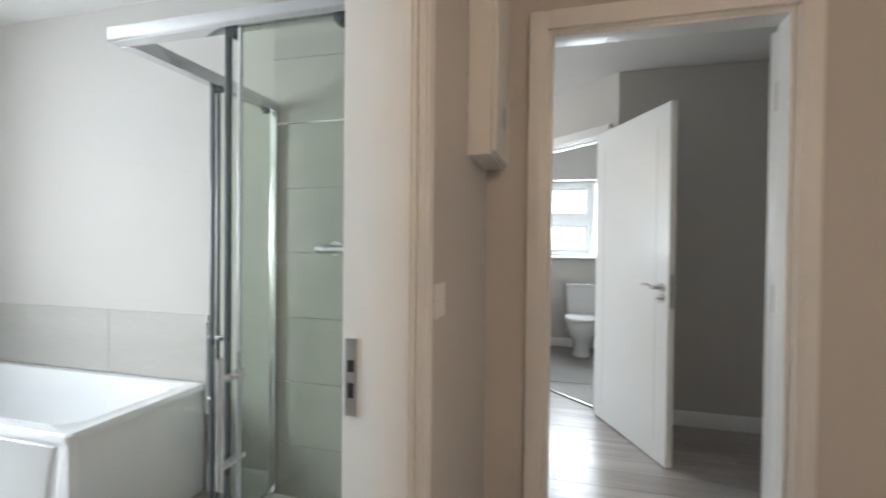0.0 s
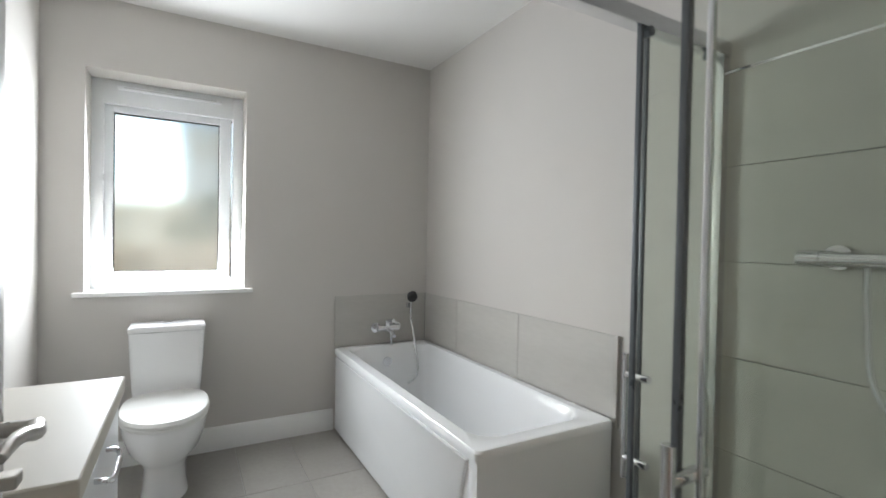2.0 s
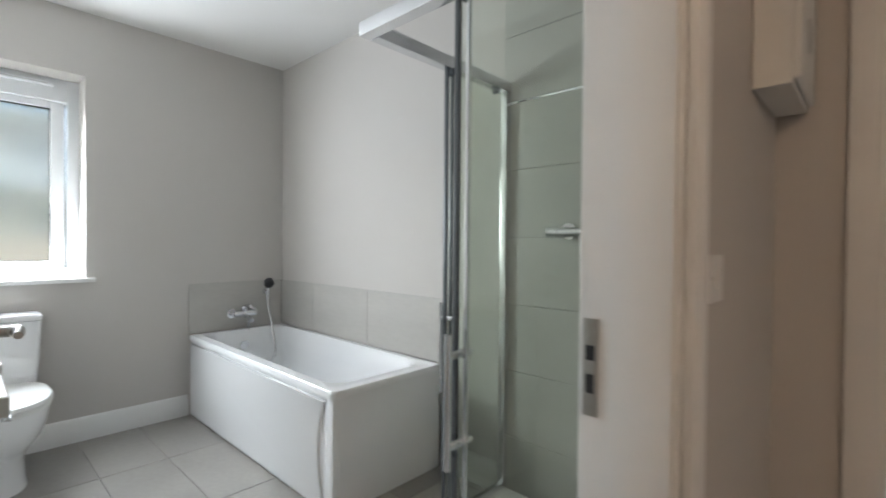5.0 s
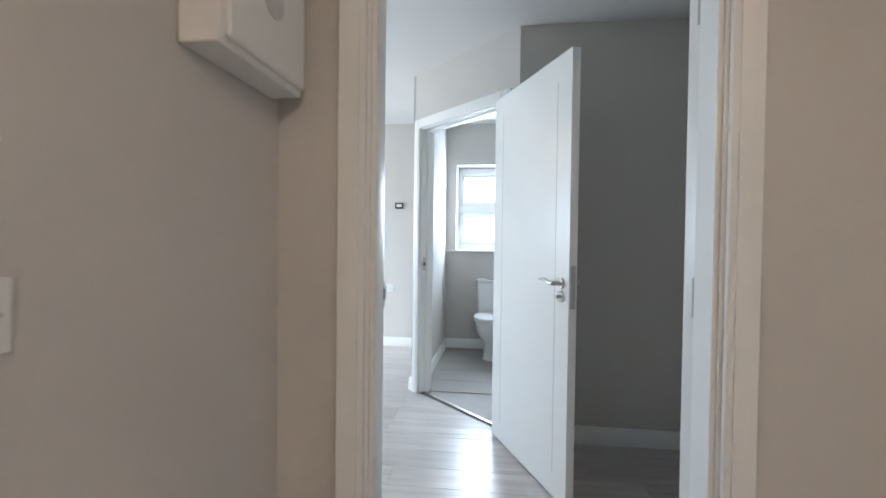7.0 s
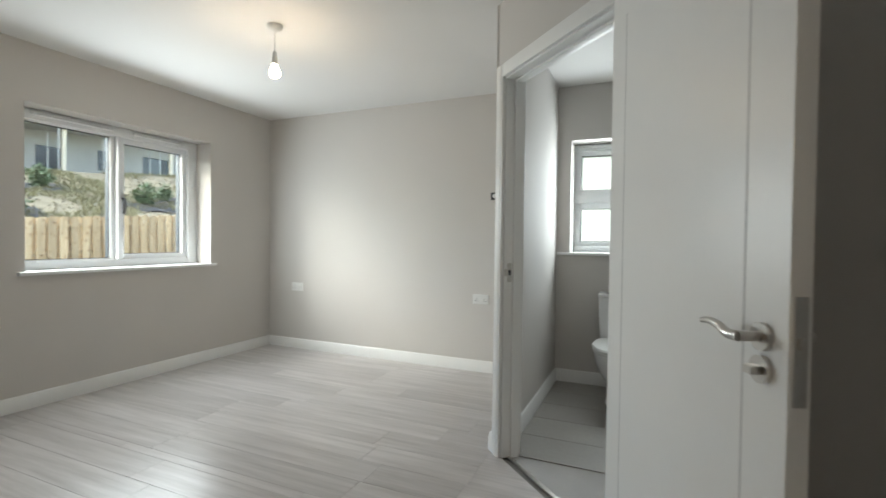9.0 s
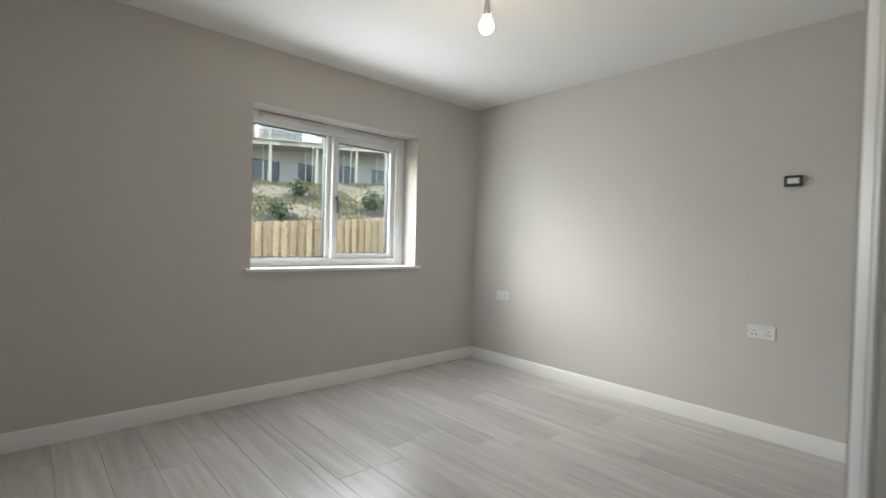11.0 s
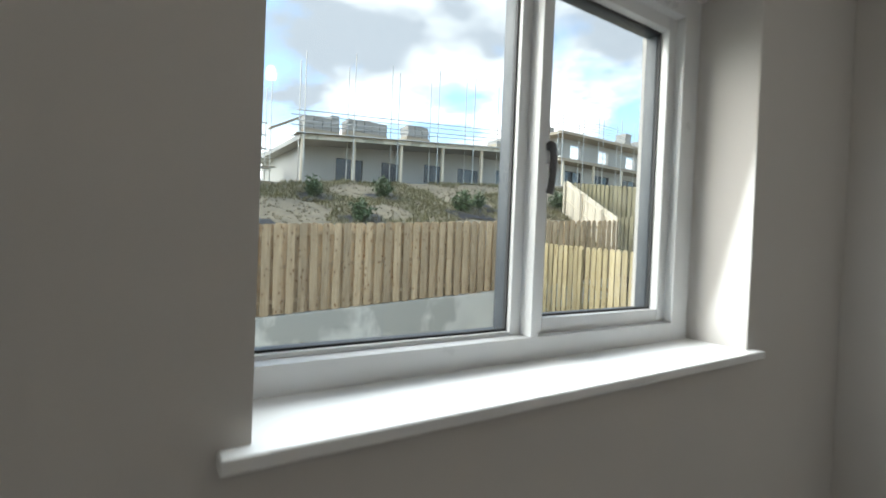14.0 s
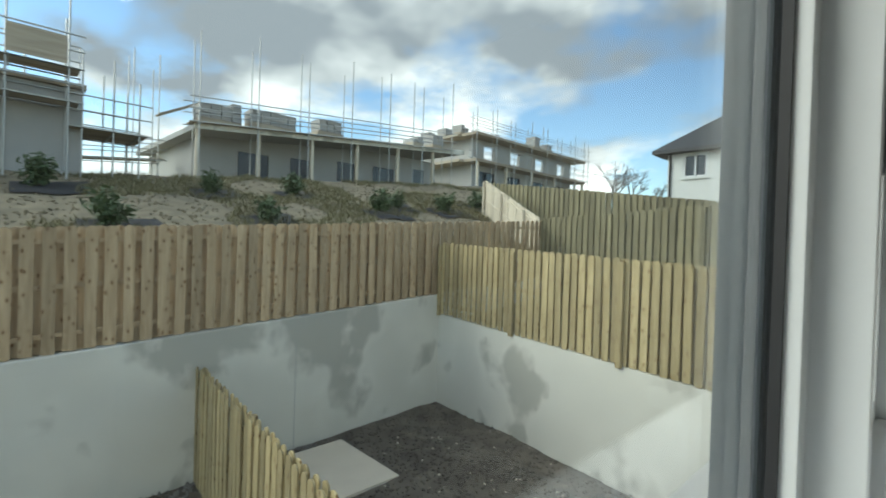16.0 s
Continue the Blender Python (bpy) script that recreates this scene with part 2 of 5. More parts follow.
# ---------------------------------------------------------------- building helpers
def add_box(bm, x0, y0, z0, x1, y1, z1, bevel=0.0, seg=2):
    r = bmesh.ops.create_cube(bm, size=1.0)
    vs = r["verts"]
    for v in vs:
        v.co = Vector(((x0 + x1) / 2 + v.co.x * (x1 - x0), (y0 + y1) / 2 + v.co.y * (y1 - y0), (z0 + z1) / 2 + v.co.z * (z1 - z0)))
    if bevel:
        es = list({e for v in vs for e in v.link_edges})
        bmesh.ops.bevel(bm, geom=es, offset=bevel, segments=seg, affect="EDGES", profile=0.7)
    return bm


def box(x0, y0, z0, x1, y1, z1, bevel=0.0, seg=2):
    return add_box(bmesh.new(), min(x0, x1), min(y0, y1), min(z0, z1), max(x0, x1), max(y0, y1), max(z0, z1), bevel, seg)


def rod(p, q, r, sides=12, r2=None):
    """A round bar from p to q."""
    bm = bmesh.new()
    add_rod(bm, p, q, r, sides, r2)
    return bm


def add_rod(bm, p, q, r, sides=12, r2=None):
    p, q = Vector(p), Vector(q)
    m = Matrix.Translation((p + q) / 2) @ (q - p).to_track_quat("Z", "Y").to_matrix().to_4x4()
    bmesh.ops.create_cone(bm, cap_ends=True, segments=sides, radius1=r, radius2=r if r2 is None else r2, depth=(q - p).length, matrix=m)
    return bm


def add_tube(bm, pts, r, sides=8):
    """A bent tube through points."""
    pts = [Vector(p) for p in pts]
    rings = []
    up = Vector((0.31, 0.17, 0.93)).normalized()
    for i, p in enumerate(pts):
        d = (pts[min(i + 1, len(pts) - 1)] - pts[max(i - 1, 0)]).normalized()
        a = d.cross(up)
        if a.length < 0.2:
            a = d.cross(Vector((1, 0, 0)))
        a.normalize()
        b = d.cross(a)
        rad = r[i] if isinstance(r, (list, tuple)) else r
        rings.append([bm.verts.new(p + rad * (math.cos(k * 2 * math.pi / sides) * a + math.sin(k * 2 * math.pi / sides) * b)) for k in range(sides)])
    for i in range(len(rings) - 1):
        for k in range(sides):
            bm.faces.new((rings[i][k], rings[i][(k + 1) % sides], rings[i + 1][(k + 1) % sides], rings[i + 1][k]))
    bm.faces.new(list(reversed(rings[0])))
    bm.faces.new(rings[-1])
    return bm


def tube(pts, r, sides=8):
    return add_tube(bmesh.new(), pts, r, sides)


def curve_pts(ctrl, n=16):
    """Points on a smooth line through control points."""
    c = [Vector(p) for p in ctrl]
    c = [2 * c[0] - c[1]] + c + [2 * c[-1] - c[-2]]
    out = []
    for i in range(1, len(c) - 2):
        for k in range(n):
            t = k / n
            a, b, d, e = c[i - 1], c[i], c[i + 1], c[i + 2]
            out.append(0.5 * ((2 * b) + (d - a) * t + (2 * a - 5 * b + 4 * d - e) * t * t + (3 * b - a - 3 * d + e) * t ** 3))
    out.append(c[-2])
    return out


def loft(rings, cap0=True, cap1=True):
    """A skin over rings of points, all of one count."""
    bm = bmesh.new()
    vr = [[bm.verts.new(p) for p in ring] for ring in rings]
    n = len(vr[0])
    for a, b in zip(vr, vr[1:]):
        for k in range(n):
            bm.faces.new((a[k], a[(k + 1) % n], b[(k + 1) % n], b[k]))
    if cap0:
        bm.faces.new(list(reversed(vr[0])))
    if cap1:
        bm.faces.new(vr[-1])
    return bm


def finish(bm, name, mat, smooth=True):
    bmesh.ops.recalc_face_normals(bm, faces=bm.faces[:])
    me = bpy.data.meshes.new(name)
    bm.to_mesh(me)
    bm.free()
    me.materials.append(mat)
    if smooth:
        me.shade_smooth()
        me.set_sharp_from_angle(angle=radians(38))
    return me


def part(name, bm, mat, parent, label="", smooth=True):
    ob = new(name, finish(bm, name, mat, smooth))
    ob.parent = parent
    if label:
        tagged(ob, label)
    return ob


def thing(name, label, category, m=None, group=""):
    ob = new(name)
    ob.empty_display_size = 0.1
    if m is not None:
        ob.matrix_basis = m
    return tagged(ob, label, category, group)


def single(name, bm, mat, label, category, kind="", group="", smooth=True):
    return tagged(new(name, finish(bm, name, mat, smooth)), label, category, group, kind)


def structure(name, bm, mat, label="", smooth=False):
    return tagged(new(name, finish(bm, name, mat, smooth)), label, "", "", "structure")


def wall_mesh(a0, a1, t0, t1, z0, z1, holes=(), along="x", m=None):
    """A wall from a0 to a1 along an axis, t0 to t1 thick, with holes (b0, b1, low, high) right through it."""
    us = sorted({a0, a1, *(h[0] for h in holes), *(h[1] for h in holes)})
    zs = sorted({z0, z1, *(h[2] for h in holes), *(h[3] for h in holes)})

    def solid(i, k):
        if not (0 <= i < len(us) - 1 and 0 <= k < len(zs) - 1):
            return False
        u, z = (us[i] + us[i + 1]) / 2, (zs[k] + zs[k + 1]) / 2
        return not any(h[0] < u < h[1] and h[2] < z < h[3] for h in holes)

    bm = bmesh.new()
    cache = {}

    def v(u, t, z):
        key = (round(u, 5), round(t, 5), round(z, 5))
        if key not in cache:
            p = Vector((u, t, z)) if along == "x" else Vector((t, u, z))
            cache[key] = bm.verts.new(m @ p if m is not None else p)
        return cache[key]

    for i in range(len(us) - 1):
        for k in range(len(zs) - 1):
            if not solid(i, k):
                continue
            u0, u1, b0, b1 = us[i], us[i + 1], zs[k], zs[k + 1]
            bm.faces.new((v(u0, t0, b0), v(u1, t0, b0), v(u1, t0, b1), v(u0, t0, b1)))
            bm.faces.new((v(u0, t1, b0), v(u0, t1, b1), v(u1, t1, b1), v(u1, t1, b0)))
            if not solid(i - 1, k):
                bm.faces.new((v(u0, t0, b0), v(u0, t0, b1), v(u0, t1, b1), v(u0, t1, b0)))
            if not solid(i + 1, k):
                bm.faces.new((v(u1, t0, b0), v(u1, t1, b0), v(u1, t1, b1), v(u1, t0, b1)))
            if not solid(i, k - 1):
                bm.faces.new((v(u0, t0, b0), v(u0, t1, b0), v(u1, t1, b0), v(u1, t0, b0)))
            if not solid(i, k + 1):
                bm.faces.new((v(u0, t0, b1), v(u1, t0, b1), v(u1, t1, b1), v(u0, t1, b1)))
    return bm


# ---------------------------------------------------------------- structure of the upper floor
CEIL = 2.46
XB, XW, XO = -3.44, -3.51, -3.92          # bathroom and bedroom inner faces of the outer wall, its outer face
BW = (0.200, 0.962, 0.935, 2.095)          # bathroom window
RW = (3.80, 5.24, 0.92, 2.065)            # bedroom window
EW = (-0.29, 0.35, 1.08, 2.01)            # en-suite window
DIAG = pose(0.31, 3.77, 0, 0, 0, 135)     # en-suite door wall: u runs from the corner by the landing to the far room

structure("wall_west_bathroom", wall_mesh(-0.10, 2.30, XO, XB, -0.3, CEIL, [BW], "y"), M_WALL, "warm light grey painted outer wall of the bathroom")
structure("wall_west_bedroom", wall_mesh(2.30, 6.50, XO, XW, -0.3, CEIL, [RW], "y"), M_WALL, "warm light grey painted outer wall of the bedroom")
structure("wall_north_bedroom", wall_mesh(XW, -0.44, 6.00, 6.50, -0.3, CEIL), M_WALL, "warm light grey painted end wall of the bedroom")
structure("wall_north_ensuite", wall_mesh(-0.44, 1.70, 6.05, 6.50, -0.3, CEIL, [EW]), M_WALL, "light grey painted end wall of the en-suite")
structure("wall_between", wall_mesh(XB, -0.33, 2.175, 2.30, 0, CEIL), M_WALL, "painted wall between bathroom and bedroom")
structure("wall_landing_west", wall_mesh(-1.6, 2.175, -0.475, -0.33, 0, CEIL, [(0.365, 1.215, 0, 2.055)], "y"), M_WALL, "painted landing wall with the bathroom doorway")
structure("wall_bathroom_south", wall_mesh(XB, -0.475, -0.10, 0.02, 0, CEIL), M_WALL, "painted bathroom side wall")
structure("wall_landing_north", wall_mesh(-0.33, 1.70, 2.06, 2.19, 0, CEIL, [(-0.118, 0.722, 0, 2.055)]), M_WALL, "painted landing wall with the bedroom doorway")
structure("wall_landing_east", wall_mesh(-1.6, 2.06, 1.25, 1.37, 0, CEIL, [], "y"), M_WALL, "painted landing side wall")
structure("wall_landing_south", wall_mesh(-0.33, 1.25, -1.72, -1.6, 0, CEIL), M_WALL, "painted landing end wall")
structure("wall_bedroom_east", wall_mesh(2.19, 6.05, 1.60, 1.70, 0, CEIL, [], "y"), M_WALL, "painted bedroom side wall")
structure("wall_ensuite_south", wall_mesh(0.31, 1.60, 3.77, 3.87, 0, CEIL), M_WALL, "painted wall beside the en-suite door")
structure("wall_ensuite_diagonal", wall_mesh(0.0, 1.112, -0.10, 0.0, 0, CEIL, [(0.105, 1.03, 0, 2.055)], "x", DIAG), M_WALL, "painted angled wall with the en-suite doorway")
structure("wall_ensuite_west", wall_mesh(4.545, 6.05, -0.478, -0.40, 0, CEIL, [], "y"), M_WALL, "painted partition between bedroom and en-suite")
structure("ceiling", box(-4.0, -1.72, CEIL, 1.80, 6.6, CEIL + 0.2), M_CEIL, "white painted plasterboard ceiling")


structure("floor_slab", box(-4.0, -1.72, -0.30, 1.80, 6.6, -0.012), M_PLANKGAP, "floor deck")


# ---------------------------------------------------------------- trim: skirting, door linings and architraves
def profile_run(name, p, q, face, high=0.101, thick=0.018, mat=M_WHITE):
    """A moulded skirting along the foot of a wall from p to q; face is the side that it shows."""
    p, q, f = Vector((*p, 0)), Vector((*q, 0)), Vector((*face, 0)).normalized()
    sec = [(0, 0), (thick, 0), (thick, high * 0.70), (thick * 0.75, high * 0.78), (thick * 0.70, high * 0.88), (thick * 0.4, high * 0.97), (thick * 0.2, high), (0, high)]
    rings = [[e + f * (a + 0.001) + Vector((0, 0, b)) for a, b in sec] for e in (p, q)]
    return structure(name, loft(rings), mat, "white painted moulded skirting board", True)


def door_set(tag, m, width, high, thick, stop_side, strike_z=None):
    """Lining, stops and architraves round a doorway. Local x runs across the opening from 0 to width, y through the wall from 0 (front) to thick."""
    d = 0.024
    lining = tagged(new(tag), "white painted timber door lining", "", "", "structure")
    lining.matrix_basis = m
    part("jamb", box(-d, -0.004, 0, 0, thick + 0.004, high + d, 0.002), M_WHITE, lining)
    part("jamb", box(width, -0.004, 0, width + d, thick + 0.004, high + d, 0.002), M_WHITE, lining)
    part("head", box(0, -0.004, high, width, thick + 0.004, high + d, 0.002), M_WHITE, lining)
    s0, s1 = (0.048, thick - 0.004) if stop_side == 0 else (0.004, thick - 0.048)
    part("stop", box(0, s0, 0, 0.012, s1, high, 0.002), M_WHITE, lining)
    part("stop", box(width - 0.012, s0, 0, width, s1, high, 0.002), M_WHITE, lining)
    part("stop", box(0.012, s0, high - 0.012, width - 0.012, s1, high, 0.002), M_WHITE, lining)
    for y0, y1 in ((-0.022, -0.005), (thick + 0.005, thick + 0.022)):
        for x0, x1, z0, z1 in ((-0.076, -0.008, 0, high + 0.076), (width + 0.008, width + 0.076, 0, high + 0.076), (-0.008, width + 0.008, high + 0.008, high + 0.076)):
            bm = box(x0, y0, z0, x1, y1, z1, 0.005, 3)
            inner = box(x0 + 0.016, y0 - 0.003 if y0 < 0 else y1 - 0.002, z0, x1 - 0.016, y0 + 0.002 if y0 < 0 else y1 + 0.003, z1, 0.002)
            tmp = bpy.data.meshes.new("t")
            inner.to_mesh(tmp); inner.free()
            bm.from_mesh(tmp)
            bpy.data.meshes.remove(tmp)
            bmesh.ops.transform(bm, matrix=m, verts=bm.verts[:])
            ob = structure("architrave", bm, M_WHITE, "white painted moulded architrave", True)
    return lining


def strike_plate(m, lip=True, tall=1.0):
    """Latch keep let into a door lining; local x out of the lining, y across it, z up."""
    ob = thing("strike_plate", "satin metal latch strike plate let into the white lining", "strike plate", m)
    part("plate", box(0, -0.013, -0.085 * tall, 0.0035, 0.013, 0.085 * tall, 0.0012), M_SATIN, ob)
    part("latch_opening", box(0.003, -0.008, 0.012 if tall > 0.6 else -0.014, 0.0042, 0.008, 0.038 if tall > 0.6 else 0.014), M_BLACKPL, ob, "dark latch opening")
    if tall > 0.6:
        part("bolt_opening", box(0.003, -0.007, -0.045, 0.0042, 0.007, -0.012), M_BLACKPL, ob, "dark bolt opening")
    if lip:
        part("lip", box(0, 0.013, -0.02, 0.003, 0.030, 0.02, 0.001), M_SATIN, ob)
    for z in (-0.07 * tall, 0.07 * tall):
        part("screw", rod((0.003, 0, z), (0.0045, 0, z), 0.004, 10), M_SATIN, ob)
    return ob


def door_leaf(name, label, m, width=0.762, high=2.02, turn_lock=True, flip=1):
    """A white moulded door. Local x from the hinge edge to the latch edge, y through the leaf, z up; the handle's scroll faces the hinge."""
    ob = thing(name, label, "door", m)
    t = 0.04
    leaf = bmesh.new()
    add_box(leaf, 0, 0, 0.008, width, t, high, 0.0025)
    part("leaf", leaf, M_WHITE, ob)
    for y0, y1 in ((-0.0005, 0.0016), (t - 0.0016, t + 0.0005)):
        for x in (0.115, width - 0.121):
            part("groove", box(x, y0, 0.12, x + 0.006, y1, high - 0.12), M_RECESS_SHADE, ob, "vertical line with groove shade in its grey")
    for side in (-1, 1):
        y = 0 if side < 0 else t
        h = part("handle", handle_mesh(width - 0.060, y, 1.00, side, 1), M_SATIN, ob, "brushed nickel lever handle")
        part("rose", rod((width - 0.060, y, 1.0), (width - 0.060, y + side * 0.010, 1.0), 0.026, 24), M_SATIN, h)
        if turn_lock:
            k = part("thumb_turn", rod((width - 0.060, y, 0.94), (width - 0.060, y + side * 0.010, 0.94), 0.026, 24), M_SATIN, ob, "brushed nickel bathroom thumb turn")
            part("knob", box(width - 0.072, y + side * 0.010, 0.932, width - 0.048, y + side * 0.032, 0.948, 0.004, 3), M_SATIN, k)
    part("latch_plate", box(width - 0.0005, 0.008, 0.89, width + 0.0022, 0.032, 1.08, 0.001), M_SATIN, ob, "satin latch face plate")
    part("latch_bolt", box(width + 0.001, 0.014, 0.99, width + 0.010, 0.026, 1.01, 0.002), M_SATIN, ob)
    for z in (0.22, 1.05, 1.78):
        part("hinge", rod((-0.004, t + 0.003, z - 0.05), (-0.004, t + 0.003, z + 0.05), 0.006, 10), M_SATIN, ob, "satin steel butt hinge")
    return ob


# Shade of grooves, slots and pulls is put into this grey; nothing is cut.
M_RECESS_SHADE = material("recess_shade", (0.55, 0.55, 0.54), 0.5, bump=0.0)


def handle_mesh(x, y, z, side, way):
    bm = bmesh.new()
    add_rod(bm, (x, y, z), (x, y + side * 0.048, z), 0.0095, 14)
    pts = curve_pts([(x, y + side * 0.046, z), (x - 0.025, y + side * 0.052, z + 0.001), (x - 0.055, y + side * 0.050, z + 0.010), (x - 0.085, y + side * 0.049, z + 0.014), (x - 0.118, y + side * 0.047, z + 0.010)], 6)
    add_tube(bm, pts, [0.0105 - 0.0045 * i / len(pts) for i in range(len(pts))], 10)
    return bm


# bathroom doorway: opening from y 0.39 to 1.19 in the landing wall
M_BD = Matrix(((0, -1, 0, -0.33), (1, 0, 0, 0.39), (0, 0, 1, 0), (0, 0, 0, 1)))
door_set("door_lining_1", M_BD, 0.80, 2.03, 0.145, 1)
strike_plate(Matrix(((0, -1, 0, -0.470), (-1, 0, 0, 1.190), (0, 0, 1, 0.945), (0, 0, 0, 1))), False)
door_leaf("bathroom_door", "white grooved bathroom door standing open with nickel lever", pose(-0.487, 0.398, 0, 0, 0, 178.5) @ Matrix.Scale(-1, 4, (0, 1, 0)))

# bedroom doorway in the landing's end wall: opening from x -0.094 to 0.698
door_set("door_lining_2", pose(-0.094, 2.06, 0), 0.792, 2.03, 0.13, 1)
strike_plate(Matrix(((1, 0, 0, -0.094), (0, 1, 0, 2.184), (0, 0, 1, 1.04), (0, 0, 0, 1))), True, 0.42)
door_leaf("bedroom_door", "white grooved bedroom door standing open", pose(0.704, 2.205, 0, 0, 0, 18) @ Matrix.Scale(-1, 4, (0, 1, 0)) @ pose(0, -0.04, 0), turn_lock=False)

# en-suite doorway in the angled wall
M_ED = DIAG @ Matrix(((1, 0, 0, 0.130), (0, -1, 0, 0.0), (0, 0, 1, 0), (0, 0, 0, 1)))
door_set("door_lining_3", M_ED, 0.875, 2.03, 0.10, 0)
strike_plate(DIAG @ Matrix(((-1, 0, 0, 1.005), (0, 1, 0, -0.03), (0, 0, 1, 1.0), (0, 0, 0, 1))), True, 0.6)
ENS_H, ENS_L = Vector((0.171, 3.813)), Vector((0.512, 3.040))
ENS_A = math.degrees(math.atan2(ENS_L.y - ENS_H.y, ENS_L.x - ENS_H.x))
door_leaf("ensuite_door", "white grooved en-suite door folded back open with nickel lever", pose(ENS_H.x, ENS_H.y, 0, 0, 0, ENS_A), width=0.845, high=2.03)
single("threshold_strip", box(0.0, -0.055, 0.0, 0.875, -0.030, 0.006, 0.002), M_SATIN, "thin metal threshold strip in the en-suite doorway", "threshold").matrix_basis = DIAG @ pose(0.13, 0, 0)

# skirting boards
profile_run("baseboard_bedroom_west", (XW, 2.30), (XW, 6.0), (1, 0))
profile_run("baseboard_bedroom_north", (XW, 6.0), (-0.478, 6.0), (0, -1))
profile_run("baseboard_partition", (-0.478, 4.585), (-0.478, 6.0), (-1, 0))
profile_run("baseboard_corner", (-0.456, 4.536), (-0.490, 4.570), (-1, -1))
profile_run("baseboard_dark", (0.33, 3.77), (1.60, 3.77), (0, -1))
profile_run("baseboard_east", (1.60, 2.19), (1.60, 3.77), (-1, 0))
profile_run("baseboard_between", (XW, 2.30), (-0.33, 2.30), (0, 1))
profile_run("baseboard_ensuite_west", (-0.40, 4.62), (-0.40, 6.05), (1, 0))
profile_run("baseboard_ensuite_north", (-0.40, 6.05), (1.6, 6.05), (0, -1))
profile_run("baseboard_bathroom_west", (XB, 0.02), (XB, 1.505), (1, 0), 0.135)
profile_run("baseboard_bathroom_south", (XB, 0.02), (-0.49, 0.02), (0, 1), 0.135)
profile_run("baseboard_landing_west", (-0.33, 1.27), (-0.33, 2.06), (1, 0))
profile_run("baseboard_landing_north", (-0.33, 2.06), (-0.17, 2.06), (0, -1))
profile_run("baseboard_landing_north_b", (0.775, 2.06), (1.25, 2.06), (0, -1))
profile_run("baseboard_landing_east", (1.25, -1.6), (1.25, 2.06), (-1, 0))
profile_run("baseboard_bath_gap", (-1.735, 2.175), (-1.37, 2.175), (0, -1), 0.135)


# ---------------------------------------------------------------- windows
def glazed_light(win, y0, y1, z0, z1, pane_mat, sash, bar_y=0.062):
    """One light of a window in local axes: x into the room, y across, z up; glass at x 0."""
    name = "sash_frame" if sash else "bead_frame"
    w = bar_y
    f = bmesh.new()
    x1 = 0.040 if sash else 0.026
    for a in ((y0, z0, y0 + w, z1), (y1 - w, z0, y1, z1), (y0 + w, z0, y1 - w, z0 + w), (y0 + w, z1 - w, y1 - w, z1)):
        add_box(f, 0.006, a[0], a[1], x1, a[2], a[3], 0.004, 2)
    fr = part(name, f, M_UPVC, win)
    o = bmesh.new()
    for a in ((y0, z0, y0 + w, z1), (y1 - w, z0, y1, z1), (y0 + w, z0, y1 - w, z0 + w), (y0 + w, z1 - w, y1 - w, z1)):
        add_box(o, -0.045, a[0], a[1], -0.004, a[2], a[3], 0.003, 2)
    part("outer_frame", o, M_ANTH, fr, "dark grey outside of the frame")
    g = bmesh.new()
    e = 0.005
    a0, a1, b0, b1 = y0 + w, y1 - w, z0 + w, z1 - w
    for a in ((a0, b0, a0 + e, b1), (a1 - e, b0, a1, b1), (a0 + e, b0, a1 - e, b0 + e), (a0 + e, b1 - e, a1 - e, b1)):
        add_box(g, 0.003, a[0], a[1], 0.012, a[2], a[3])
    part("gasket", g, M_GASKET, fr, "black rubber gasket")
    pane = part("pane", box(-0.003, a0 - 0.01, b0 - 0.01, 0.003, a1 + 0.01, b1 + 0.01), pane_mat, win)
    pane.visible_shadow = pane_mat is M_FROST
    return fr


def trickle_vent(win, y0, y1, z, x=0.075):
    v = part("trickle_vent", box(0.070, y0, z - 0.011, 0.094, y1, z + 0.011, 0.004, 3), M_UPVC, win, "white trickle vent")
    part("vent_slot", box(0.0935, y0 + 0.03, z - 0.003, 0.0955, y1 - 0.03, z + 0.002), M_RECESS_SHADE, v)


